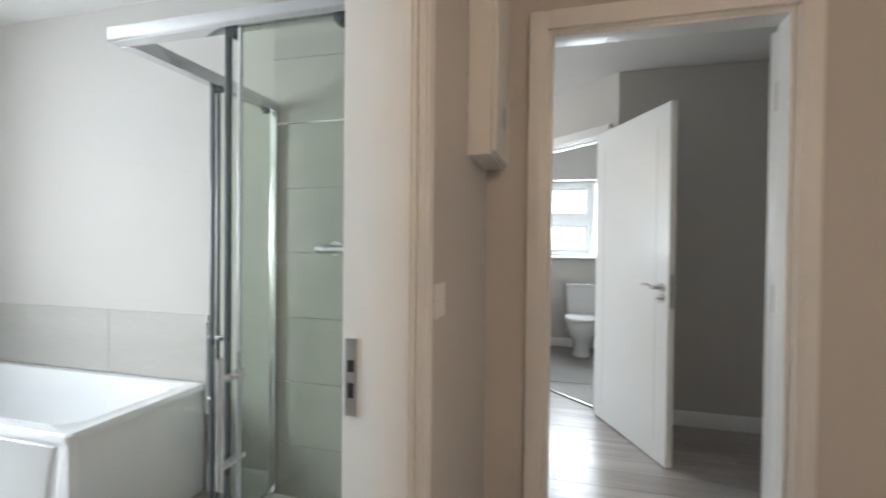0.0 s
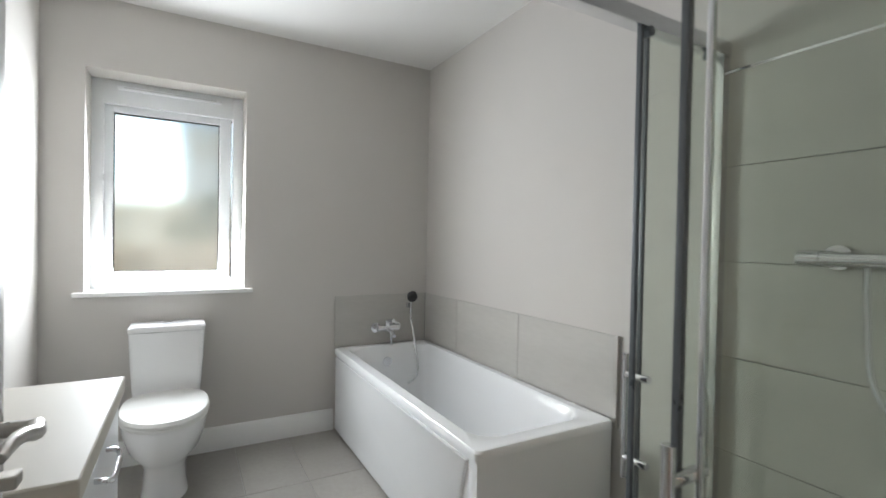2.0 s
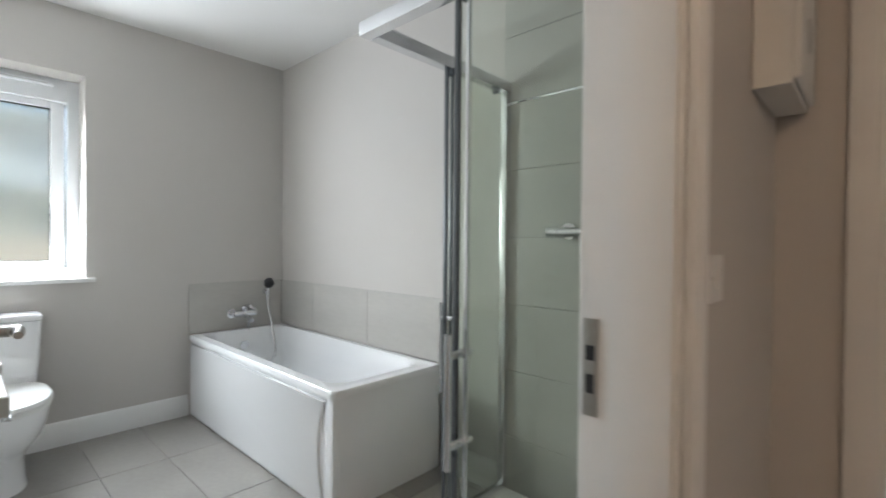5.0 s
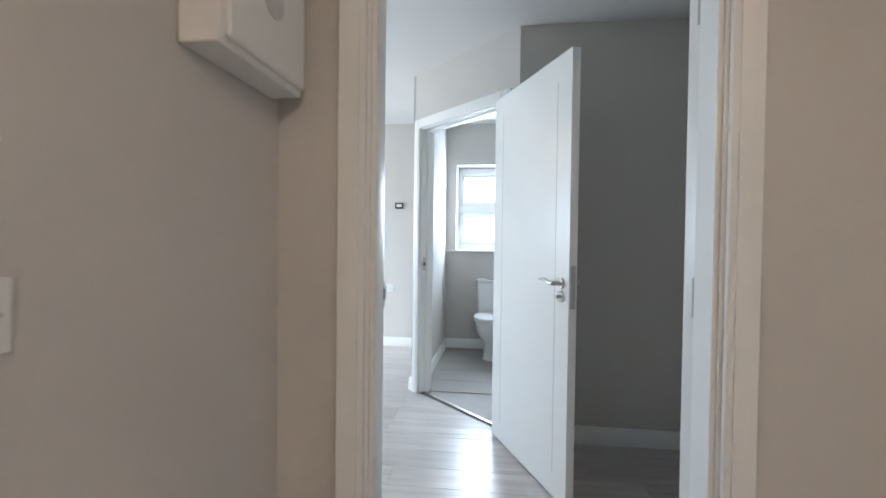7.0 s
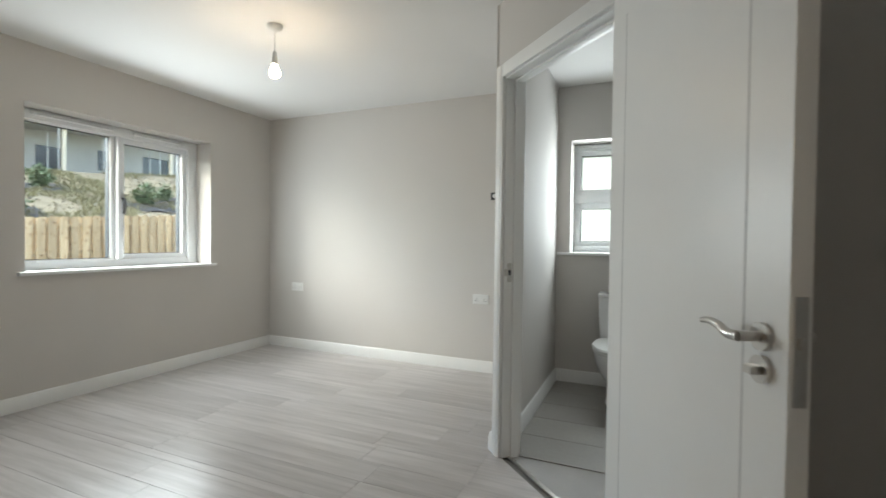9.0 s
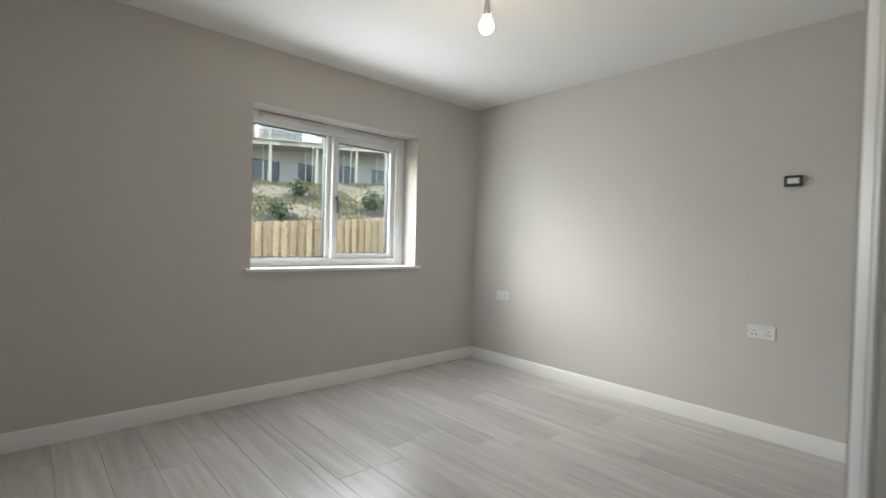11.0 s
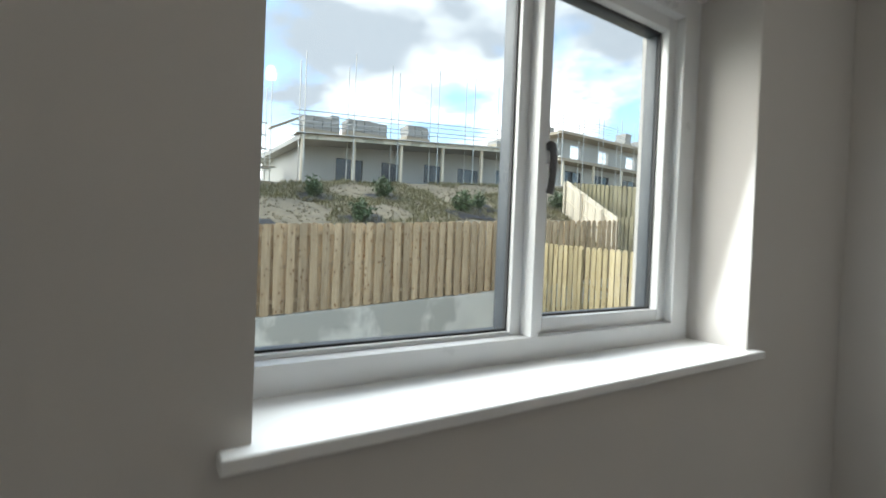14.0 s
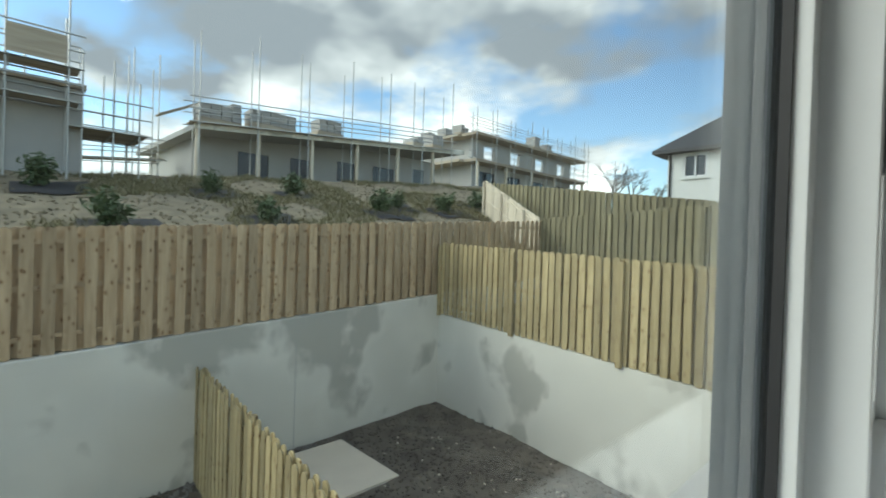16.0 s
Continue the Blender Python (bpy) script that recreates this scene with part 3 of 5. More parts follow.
def window(name, label, m, y0, y1, z0, z1, lights, board, mat, handle=None, vents=(), transom=None, w=(0.055, 0.055, 0.055, 0.055), fixed_bar=0.062, sash_bar=0.062):
    """An upvc window in a reveal. Local x into the room with the glass at 0; board: depth and overhang of the window board."""
    win = thing(name, label, "window", m)
    win["kind"] = "structure"
    f = bmesh.new()
    wl_, wr, wb, wt = w
    ring = ((y0, z0, y0 + wl_, z1), (y1 - wr, z0, y1, z1), (y0 + wl_, z0, y1 - wr, z0 + wb), (y0 + wl_, z1 - wt, y1 - wr, z1))
    for a in ring:
        add_box(f, 0.0, a[0], a[1], 0.070, a[2], a[3], 0.004, 2)
    for a, b in zip(lights, lights[1:]):
        if a[1] < b[0] + 0.02 and a[1] > y0 + 0.1 and abs(a[0] - b[0]) > 0.05:
            add_box(f, 0.0, a[1] - 0.004, z0 + wb, 0.070, b[0] + 0.004, z1 - wt, 0.004, 2)
    if transom:
        add_box(f, 0.0, y0 + wl_, transom - 0.03, 0.070, y1 - wr, transom + 0.03, 0.004, 2)
    part("window_frame", f, M_UPVC, win)
    o = bmesh.new()
    for a in ring:
        add_box(o, -0.055, a[0], a[1], -0.001, a[2], a[3], 0.003, 2)
    part("outer_frame", o, M_ANTH, win, "dark grey outside of the frame")
    for (a, b, c, d, sash) in lights:
        glazed_light(win, a, b, c, d, mat, sash, sash_bar if sash else fixed_bar)
    d, over = board
    part("window_board", box(0.070, y0 - 0.045 if over else y0, z0 - 0.022, d + 0.035, y1 + 0.045 if over else y1, z0 + 0.002, 0.007, 3), M_WHITE, win, "white painted window board with a rounded nose")
    for v in vents:
        trickle_vent(win, *v)
    if handle:
        y, z = handle
        h = part("handle", box(0.040, y - 0.013, z - 0.035, 0.052, y + 0.013, z + 0.035, 0.005, 3), M_UPVC, win, "window handle")
        lever = tube(curve_pts([(0.050, y, z + 0.01), (0.066, y + 0.004, z + 0.016), (0.070, y + 0.008, z - 0.02), (0.066, y + 0.010, z - 0.075), (0.060, y + 0.008, z - 0.112)], 6), 0.0105, 10)
        part("lever", lever, M_HANDLE, h)
    return win


M_HANDLE = material("window_handle_metal", (0.16, 0.16, 0.165), 0.4, 0.6, bump=0.0)
GX = -3.770
# bedroom window: a fixed light and an opening casement
window("window_1", "white upvc bedroom window, one fixed light and one casement", pose(GX, 0, 0), RW[0], RW[1], RW[2], RW[3],
       [(RW[0] + 0.002, 4.516, RW[2] + 0.032, RW[3] - 0.044, False), (4.535, 5.152, RW[2] + 0.057, RW[3] - 0.072, True)],
       (XW - GX, True), M_GLASS, (4.559, 1.47), [(3.92, 4.46, 2.032), (4.63, 5.10, 2.032)], None, (0.034, 0.091, 0.060, 0.074), 0.038, 0.045)
# bathroom window: one obscured casement
window("window_2", "white upvc bathroom window with obscured glass", pose(-3.690, 0, 0), BW[0], BW[1], BW[2], BW[3],
       [(BW[0] + 0.034, BW[1] - 0.066, BW[2] + 0.030, BW[3] - 0.105, True)], (XB + 3.690, True), M_FROST, None, [(0.32, 0.84, 2.055)], None, (0.055, 0.055, 0.055, 0.13))
# en-suite window: two lights one above the other, facing the far side
window("window_3", "white upvc en-suite window with obscured glass", pose(0, 6.33, 0, 0, 0, -90), -EW[1], -EW[0], EW[2], EW[3],
       [(-EW[1] + 0.05, -EW[0] - 0.05, EW[2] + 0.03, 1.52, False), (-EW[1] + 0.05, -EW[0] - 0.05, 1.56, EW[3] - 0.03, True)],
       (0.28, True), M_FROST, None, [(-0.25, 0.18, 1.985)], 1.54)


# ---------------------------------------------------------------- bathroom
def rounded(x0, x1, y0, y1, r, z, n=6):
    """A rounded rectangle as a ring of points."""
    pts = []
    for cx, cy, a in ((x1 - r, y1 - r, 0), (x0 + r, y1 - r, 90), (x0 + r, y0 + r, 180), (x1 - r, y0 + r, 270)):
        for k in range(n + 1):
            t = radians(a + 90 * k / n)
            pts.append((cx + r * math.cos(t), cy + r * math.sin(t), z))
    return pts


def bathtub():
    ob = thing("bathtub", "white acrylic straight bathtub with plain white panels", "bathtub", pose(XB + 0.014, 1.506, 0))
    L, W, H = 1.686, 0.656, 0.533
    rings = [rounded(0, L, 0, W, 0.018, H - 0.035), rounded(0, L, 0, W, 0.022, H - 0.008), rounded(0.006, L - 0.006, 0.006, W - 0.006, 0.024, H),
             rounded(0.055, L - 0.075, 0.058, W - 0.045, 0.11, H + 0.001), rounded(0.070, L - 0.095, 0.070, W - 0.057, 0.11, H - 0.012),
             rounded(0.095, L - 0.14, 0.085, W - 0.072, 0.11, H - 0.12), rounded(0.13, L - 0.24, 0.105, W - 0.09, 0.11, H - 0.30),
             rounded(0.17, L - 0.32, 0.135, W - 0.12, 0.10, H - 0.385), rounded(0.25, L - 0.42, 0.20, W - 0.19, 0.08, H - 0.40)]
    part("tub", loft(rings, False, True), M_ACRYL, ob)
    fp = bmesh.new()
    add_box(fp, 0.0, 0.016, 0.0, L - 0.065, 0.026, H - 0.036, 0.002)
    front = part("front_panel", fp, M_ACRYL, ob, "white acrylic front panel")
    # raised shield of the front panel, with a curved right edge
    ring0 = []
    for k in range(25):
        z = 0.02 + (H - 0.075) * k / 24
        bow = 0.045 * (1 - (2 * k / 24 - 1) ** 2)
        ring0.append((L - 0.075 - bow, z))
    face = [(0.03, 0.02), *[(x, z) for x, z in ring0], (0.03, H - 0.055)]
    shield = loft([[(x, 0.017, z) for x, z in face], [(x, 0.006, z) for x, z in face], [(x - 0.008 if x > 0.1 else x, 0.002, z) for x, z in face]])
    part("raised_field", shield, M_ACRYL, front)
    part("corner_post", box(L - 0.060, 0.008, 0.0, L - 0.008, 0.045, H - 0.036, 0.004), M_ACRYL, ob)
    part("end_panel", box(L - 0.026, 0.045, 0.0, L - 0.010, W - 0.002, H - 0.036, 0.003), M_ACRYL, ob, "white acrylic end panel")
    part("overflow", rod((0.095, 0.33, H - 0.10), (0.108, 0.33, H - 0.102), 0.030, 20), M_CHROME, ob, "chrome overflow cover")
    part("waste", rod((0.36, 0.33, H - 0.401), (0.36, 0.33, H - 0.394), 0.034, 20), M_CHROME, ob, "chrome waste")
    return ob


bathtub()

# splashback tiles round the bath
SPL = 0.868
spl = structure("splashback_wall", box(-3.425, 2.168, 0.54, -1.735, 2.1745, SPL - 0.002), M_GROUT, "grey grouted bed of the bath splashback")
for x0, x1 in ((-3.426, -2.985), (-2.982, -2.365), (-2.362, -1.742)):
    for z0, z1 in ((0.536, SPL),):
        part("tile", box(x0, 2.162, z0, x1, 2.1695, z1, 0.001, 1), M_TILE, spl, "", False)
spe = structure("splashback_end", box(XB + 0.001, 1.512, 0.54, XB + 0.007, 2.166, SPL - 0.002), M_GROUT, "grey grouted bed of the end splashback")
for y0, y1 in ((1.508, 2.160),):
    part("tile", box(XB + 0.006, y0, 0.536, XB + 0.013, y1, SPL, 0.001, 1), M_TILE, spe, "", False)
single("tile_trim", box(-1.742, 2.158, 0.50, -1.730, 2.1745, SPL + 0.002, 0.001), M_SATIN, "grey metal edge trim of the splashback", "tile trim")


def bath_mixer():
    y, z, x = 1.860, 0.645, XB + 0.016
    ob = thing("bath_mixer", "chrome wall-mounted bath mixer with handset hose", "tap", pose(x, y, z))
    part("body", rod((0.045, -0.075, 0), (0.045, 0.075, 0), 0.022, 18), M_CHROME, ob)
    for s in (-0.075, 0.075):
        part("flange", rod((-0.002, s, 0), (0.010, s, 0), 0.032, 20), M_CHROME, ob)
        part("inlet", rod((0.008, s, 0), (0.045, s, 0), 0.014, 14), M_CHROME, ob)
    part("lever", tube(curve_pts([(0.045, 0, 0.01), (0.050, 0, 0.045), (0.085, 0, 0.055), (0.14, 0, 0.060)], 5), [0.02] * 6 + [0.012] * 10, 12), M_CHROME, ob)
    part("spout", tube(curve_pts([(0.05, 0, -0.01), (0.075, 0, -0.018), (0.12, 0, -0.022), (0.15, 0, -0.04)], 5), 0.014, 12), M_CHROME, ob)
    part("hose", tube(curve_pts([(0.05, 0.02, -0.02), (0.06, 0.03, -0.15), (0.10, 0.10, -0.36), (0.16, 0.17, -0.30), (0.10, 0.175, -0.10), (0.055, 0.165, 0.06), (0.052, 0.165, 0.13)], 9), 0.0065, 8), M_CHROME, ob, "ribbed chrome hose")
    return ob


def handset():
    ob = thing("shower_handset", "black and chrome shower handset hung on the bath wall", "shower head", pose(XB + 0.014, 2.028, 0.80))
    part("bracket", box(0, -0.016, -0.03, 0.030, 0.016, 0.006, 0.006, 3), M_CHROME, ob)
    part("stem", tube(curve_pts([(0.040, 0, -0.07), (0.050, 0, 0.0), (0.058, 0, 0.06)], 6), 0.010, 10), M_CHROME, ob)
    part("head", loft([[(0.055 + 0.012 * a + r * 0.30 * math.cos(t), r * math.sin(t), 0.072 + r * math.cos(t) * 0.8 - 0.02 * a) for t in [2 * math.pi * k / 20 for k in range(20)]] for a, r in ((0, 0.022), (0.5, 0.036), (1.4, 0.037), (1.7, 0.030))]), M_BLACKPL, ob, "black shower head")
    return ob


bath_mixer()
handset()


def toilet(m, label, seat_mat):
    """Close-coupled toilet: local x out from the wall, y across."""
    ob = thing("toilet", label, "toilet", m)

    def oval(x0, x1, w, z, n=28, sq=3.4):
        cx, rx = (x0 + x1) / 2, (x1 - x0) / 2
        pts = []
        for k in range(n):
            t = 2 * math.pi * k / n
            c, s = math.cos(t), math.sin(t)
            e = 2 / (sq if c < 0 else 2.0)
            pts.append((cx + rx * math.copysign(abs(c) ** e, c), w * math.copysign(abs(s) ** (2 / 2.2), s), z))
        return pts

    part("pan", loft([oval(0.20, 0.52, 0.100, 0.0), oval(0.21, 0.51, 0.092, 0.05), oval(0.22, 0.52, 0.090, 0.15), oval(0.20, 0.56, 0.112, 0.195), oval(0.17, 0.615, 0.150, 0.25), oval(0.13, 0.65, 0.172, 0.32), oval(0.10, 0.665, 0.18, 0.375), oval(0.10, 0.66, 0.178, 0.388)]), M_CERAM, ob)
    part("cistern_shelf", box(0.03, -0.16, 0.33, 0.24, 0.16, 0.388, 0.02, 3), M_CERAM, ob)
    part("seat", loft([oval(0.16, 0.672, 0.182, 0.390), oval(0.158, 0.675, 0.185, 0.398), oval(0.158, 0.675, 0.185, 0.404)]), M_PLASTIC, ob, "white plastic seat")
    part("lid", loft([oval(0.155, 0.675, 0.187, 0.406), oval(0.152, 0.678, 0.189, 0.418), oval(0.165, 0.668, 0.182, 0.432), oval(0.20, 0.63, 0.15, 0.437)]), seat_mat, ob, "white closed lid")
    c = loft([rounded(0.012, 0.185, -0.152, 0.152, 0.025, 0.392), rounded(0.008, 0.195, -0.164, 0.164, 0.025, 0.55), rounded(0.005, 0.200, -0.172, 0.172, 0.025, 0.740)])
    cis = part("cistern", c, M_CERAM, ob)
    part("cistern_lid", loft([rounded(0.004, 0.204, -0.175, 0.175, 0.025, 0.743), rounded(0.003, 0.205, -0.176, 0.176, 0.025, 0.762), rounded(0.010, 0.199, -0.170, 0.170, 0.025, 0.771)]), M_CERAM, cis)
    part("flush_button", rod((0.10, 0, 0.771), (0.10, 0, 0.778), 0.024, 20), M_CHROME, cis, "chrome flush button")
    for y in (-0.07, 0.07):
        part("hinge", rod((0.185, y - 0.02, 0.405), (0.185, y + 0.02, 0.405), 0.012, 12), M_CHROME, ob, "chrome seat hinge")
    return ob


toilet(pose(XB + 0.004, 0.580, 0), "white ceramic close-coupled toilet with closed lid below the window", M_PLASTIC)
toilet(pose(0.13, 6.046, 0, 0, 0, -90), "white ceramic close-coupled toilet in the en-suite", M_PLASTIC)


def vanity():
    x0, x1, y0, y1, z1 = -2.03, -1.40, 0.025, 0.50, 0.837
    ob = thing("vanity_unit", "white gloss vanity cabinet with drawers and chrome bow handles", "cabinet", pose(x0, y0, 0))
    w, d = x1 - x0, y1 - y0
    part("carcass", box(0.006, 0, 0.10, w - 0.006, d - 0.020, z1 - 0.045, 0.002), M_UPVC, ob)
    part("plinth", box(0.02, 0, 0.0, w - 0.02, d - 0.06, 0.10), M_UPVC, ob)
    for a, b in ((0.105, 0.44), (0.446, z1 - 0.05)):
        dr = part("drawer_front", box(0.003, d - 0.020, a, w - 0.003, d - 0.002, b, 0.003), M_UPVC, ob)
        zz = b - 0.06
        part("bow_handle", tube(curve_pts([(w / 2 - 0.08, d - 0.004, zz), (w / 2 - 0.08, d + 0.020, zz - 0.004), (w / 2 - 0.05, d + 0.028, zz - 0.012), (w / 2 + 0.05, d + 0.028, zz - 0.012), (w / 2 + 0.08, d + 0.020, zz - 0.004), (w / 2 + 0.08, d - 0.004, zz)], 6), 0.006, 8), M_CHROME, dr, "chrome bow handle")
    part("basin_top", box(-0.004, 0, z1 - 0.044, w + 0.004, d + 0.012, z1, 0.008, 3), M_WORK, ob, "pale ceramic basin top")
    return ob


vanity()


# shower: corner entry enclosure, both doors slid open
SX0, SX1, SY0, SY1 = -1.350, -0.478, 1.350, 2.160
tw = structure("shower_wall_back", box(SX0 - 0.01, 2.1700, 0.02, SX1, 2.1748, CEIL - 0.002), M_GROUT, "tiled back wall of the shower")
for k in range(9):
    z0 = -0.015 + 0.30 * k
    for x0, x1 in ((SX0 - 0.01, SX1),):
        part("tile", box(x0, 2.160, max(z0, 0.03) + 0.0012, x1, 2.171, min(z0 + 0.30, CEIL - 0.003) - 0.0012, 0.001, 1), M_TILE, tw, "", False)
te = structure("shower_wall_side", box(-0.4790, 1.30, 0.02, -0.4755, 2.160, CEIL - 0.002), M_GROUT, "tiled side wall of the shower")
for k in range(9):
    z0 = -0.015 + 0.30 * k
    part("tile", box(-0.489, 1.30, max(z0, 0.03) + 0.0012, -0.478, 2.158, min(z0 + 0.30, CEIL - 0.003) - 0.0012, 0.001, 1), M_TILE, te, "", False)
# Chrome strip added to draw the bright line along this tile joint.
single("tile_bright_line", box(SX0 - 0.005, 2.1575, 1.782, SX1 - 0.012, 2.1605, 1.790), M_CHROME, "thin bright chrome line added on a joint of the shower tiling", "tile trim")


def shower():
    ob = thing("shower_enclosure", "chrome framed corner shower enclosure with clear sliding doors", "shower")
    tr = loft([rounded(SX0 - 0.01, -0.490, SY0 - 0.01, 2.159, 0.02, 0.0), rounded(SX0 - 0.01, -0.490, SY0 - 0.01, 2.159, 0.02, 0.045), rounded(SX0, -0.50, SY0, 2.149, 0.02, 0.052), rounded(SX0 + 0.045, -0.53, SY0 + 0.045, 2.12, 0.03, 0.050), rounded(SX0 + 0.06, -0.545, SY0 + 0.06, 2.10, 0.03, 0.034)])
    part("tray", tr, M_TRAY, ob, "white low shower tray")
    part("side_header", box(SX0 - 0.012, SY0 + 0.046, 1.832, SX0 + 0.032, 2.159, 1.878, 0.003), M_CHROME, ob)
    part("front_header", box(SX0 - 0.012, SY0, 1.832, -0.490, SY0 + 0.044, 1.878, 0.003), M_CHROME, ob)
    part("side_sill", box(SX0 - 0.004, SY0 + 0.036, 0.052, SX0 + 0.024, 2.159, 0.078, 0.003), M_CHROME, ob)
    part("front_sill", box(SX0 - 0.004, SY0 + 0.006, 0.052, -0.490, SY0 + 0.036, 0.078, 0.003), M_CHROME, ob)
    part("wall_profile", box(SX0 - 0.006, 2.128, 0.078, SX0 + 0.026, 2.159, 1.832, 0.002), M_CHROME, ob)
    part("wall_profile", box(-0.521, SY0 + 0.004, 0.078, -0.490, SY0 + 0.036, 1.832, 0.002), M_CHROME, ob)
    part("fixed_panel", box(SX0 + 0.003, 1.79, 0.078, SX0 + 0.009, 2.130, 1.832), M_SHGLASS, ob, "clear fixed glass panel", False)
    part("fixed_panel", box(-0.90, SY0 + 0.010, 0.078, -0.515, SY0 + 0.016, 1.832), M_SHGLASS, ob, "clear fixed glass panel", False)
    d1 = part("sliding_door", box(SX0 + 0.018, 1.745, 0.085, SX0 + 0.024, 2.10, 1.835), M_SHGLASS, ob, "clear sliding door slid open", False)
    part("edge_seal", box(SX0 + 0.014, 1.735, 0.085, SX0 + 0.028, 1.747, 1.835, 0.002), M_DARKMETAL, d1)
    part("edge_seal", box(SX0 - 0.002, 1.785, 0.078, SX0 + 0.010, 1.795, 1.832, 0.002), M_DARKMETAL, ob)
    d2 = part("sliding_door", box(-0.945, SY0 + 0.024, 0.085, -0.56, SY0 + 0.030, 1.835), M_SHGLASS, ob, "clear sliding door slid open", False)
    part("edge_seal", box(-0.957, SY0 + 0.020, 0.085, -0.943, SY0 + 0.034, 1.835, 0.002), M_DARKMETAL, d2)
    part("edge_seal", box(-0.905, SY0 + 0.008, 0.078, -0.895, SY0 + 0.018, 1.832, 0.002), M_CHROME, ob)
    for z in (0.62, 0.86):
        part("knob", rod((SX0 - 0.025, 1.775, z), (SX0 + 0.050, 1.775, z), 0.011, 14), M_CHROME, d1, "round chrome handle stand-off")
        part("knob", rod((-0.925, SY0 - 0.028, z), (-0.925, SY0 + 0.060, z), 0.012, 14), M_CHROME, d2, "round chrome handle stand-off")
    part("handle_bar", rod((SX0 - 0.026, 1.775, 0.56), (SX0 - 0.026, 1.775, 0.92), 0.010, 14), M_CHROME, d1)
    part("handle_bar", rod((-0.925, SY0 - 0.030, 0.56), (-0.925, SY0 - 0.030, 0.92), 0.011, 14), M_CHROME, d2)
    for x in (-0.93, -0.60):
        part("roller", rod((x, SY0 + 0.012, 1.822), (x, SY0 + 0.040, 1.822), 0.014, 14), M_DARKMETAL, d2)
    for y in (1.77, 2.06):
        part("roller", rod((SX0 + 0.006, y, 1.822), (SX0 + 0.034, y, 1.822), 0.014, 14), M_DARKMETAL, d1)
    return ob


shower()


def shower_mixer():
    ob = thing("shower_mixer", "chrome thermostatic bar shower valve with hose", "shower valve", pose(-0.955, 2.159, 1.205))
    part("bar", rod((-0.13, -0.045, 0), (0.13, -0.045, 0), 0.019, 18), M_CHROME, ob)
    for s in (-1, 1):
        part("knob", rod((s * 0.095, -0.045, 0), (s * 0.145, -0.045, 0), 0.023, 20), M_CHROME, ob)
        part("flange", rod((s * 0.072, 0.0, 0.004), (s * 0.072, -0.012, 0.004), 0.033, 20), M_CHROME, ob)
        part("inlet", rod((s * 0.072, -0.010, 0.002), (s * 0.072, -0.045, 0.0), 0.014, 14), M_CHROME, ob)
    part("hose", tube(curve_pts([(0.0, -0.045, -0.018), (0.002, -0.045, -0.12), (0.02, -0.05, -0.30), (0.10, -0.05, -0.42), (0.22, -0.045, -0.46), (0.31, -0.035, -0.36), (0.33, -0.03, 0.10), (0.335, -0.03, 0.50)], 10), 0.0075, 8), M_CHROME, ob, "ribbed chrome shower hose")
    part("riser_rail", rod((0.34, -0.045, 0.35), (0.34, -0.045, 0.95), 0.009, 12), M_CHROME, ob)
    for z in (0.37, 0.93):
        part("rail_bracket", rod((0.34, 0.0, z), (0.34, -0.045, z), 0.012, 12), M_CHROME, ob)
    return ob


shower_mixer()


# ---------------------------------------------------------------- landing and bedroom fittings
def meter_box():
    ob = thing("wall_cabinet", "white plastic consumer unit box high on the landing wall", "box", pose(-0.329, 1.700, 1.518))
    part("case", box(0, 0, 0, 0.075, 0.320, 0.62, 0.006, 3), M_PLASTIC, ob)
    part("cover", box(0.073, 0.012, 0.012, 0.090, 0.308, 0.608, 0.010, 3), M_PLASTIC, ob, "white moulded cover")
    part("finger_pull", rod((0.088, 0.16, 0.15), (0.0925, 0.16, 0.15), 0.040, 24), M_RECESS_SHADE, ob, "shallow round finger pull")
    return ob


def wall_plate(name, label, cat, m, wide=0.086, high=0.086, rockers=1, sockets=0):
    ob = thing(name, label, cat, m)
    part("plate", box(0, -wide / 2, -high / 2, 0.008, wide / 2, high / 2, 0.003, 3), M_PLASTIC, ob)
    for k in range(rockers):
        y = (k - (rockers - 1) / 2) * 0.03
        part("rocker", box(0.007, y - 0.011, -0.018 if not sockets else 0.010, 0.013, y + 0.011, 0.018 if not sockets else 0.032, 0.002), M_PLASTIC, ob)
    for k in range(sockets):
        y = (k - (sockets - 1) / 2) * 0.07
        for dy, dz in ((0, 0.004), (-0.011, -0.016), (0.011, -0.016)):
            part("pin_hole", box(0.0075, y + dy - 0.003, dz - 0.004, 0.0086, y + dy + 0.003, dz + 0.004), M_BLACKPL, ob, "dark pin hole")
    for y in (-wide / 2 + 0.013, wide / 2 - 0.013):
        part("screw", rod((0.0075, y, 0), (0.009, y, 0), 0.003, 8), M_SATIN, ob)
    return ob


meter_box()
wall_plate("light_switch", "white plastic light switch on the landing wall", "light switch", pose(-0.3295, 1.382, 1.098))
FACE_S = pose(0, 0, 0, 0, 0, -90)
wall_plate("wall_socket", "white double wall socket on the bedroom wall", "socket", pose(-3.115, 5.9995, 0.655) @ FACE_S, 0.146, 0.086, 2, 2)
wall_plate("wall_socket", "white double wall socket low on the bedroom wall", "socket", pose(-1.05, 5.9995, 0.648) @ FACE_S, 0.146, 0.086, 2, 2)
th = thing("thermostat", "small dark room thermostat with a pale display", "thermostat", pose(-0.918, 5.9995, 1.56) @ FACE_S)
part("case", box(0, -0.045, -0.032, 0.022, 0.045, 0.032, 0.005, 3), M_BLACKPL, th)
part("display", box(0.0218, -0.028, -0.016, 0.0235, 0.028, 0.016, 0.001), M_PLASTIC, th, "pale display")


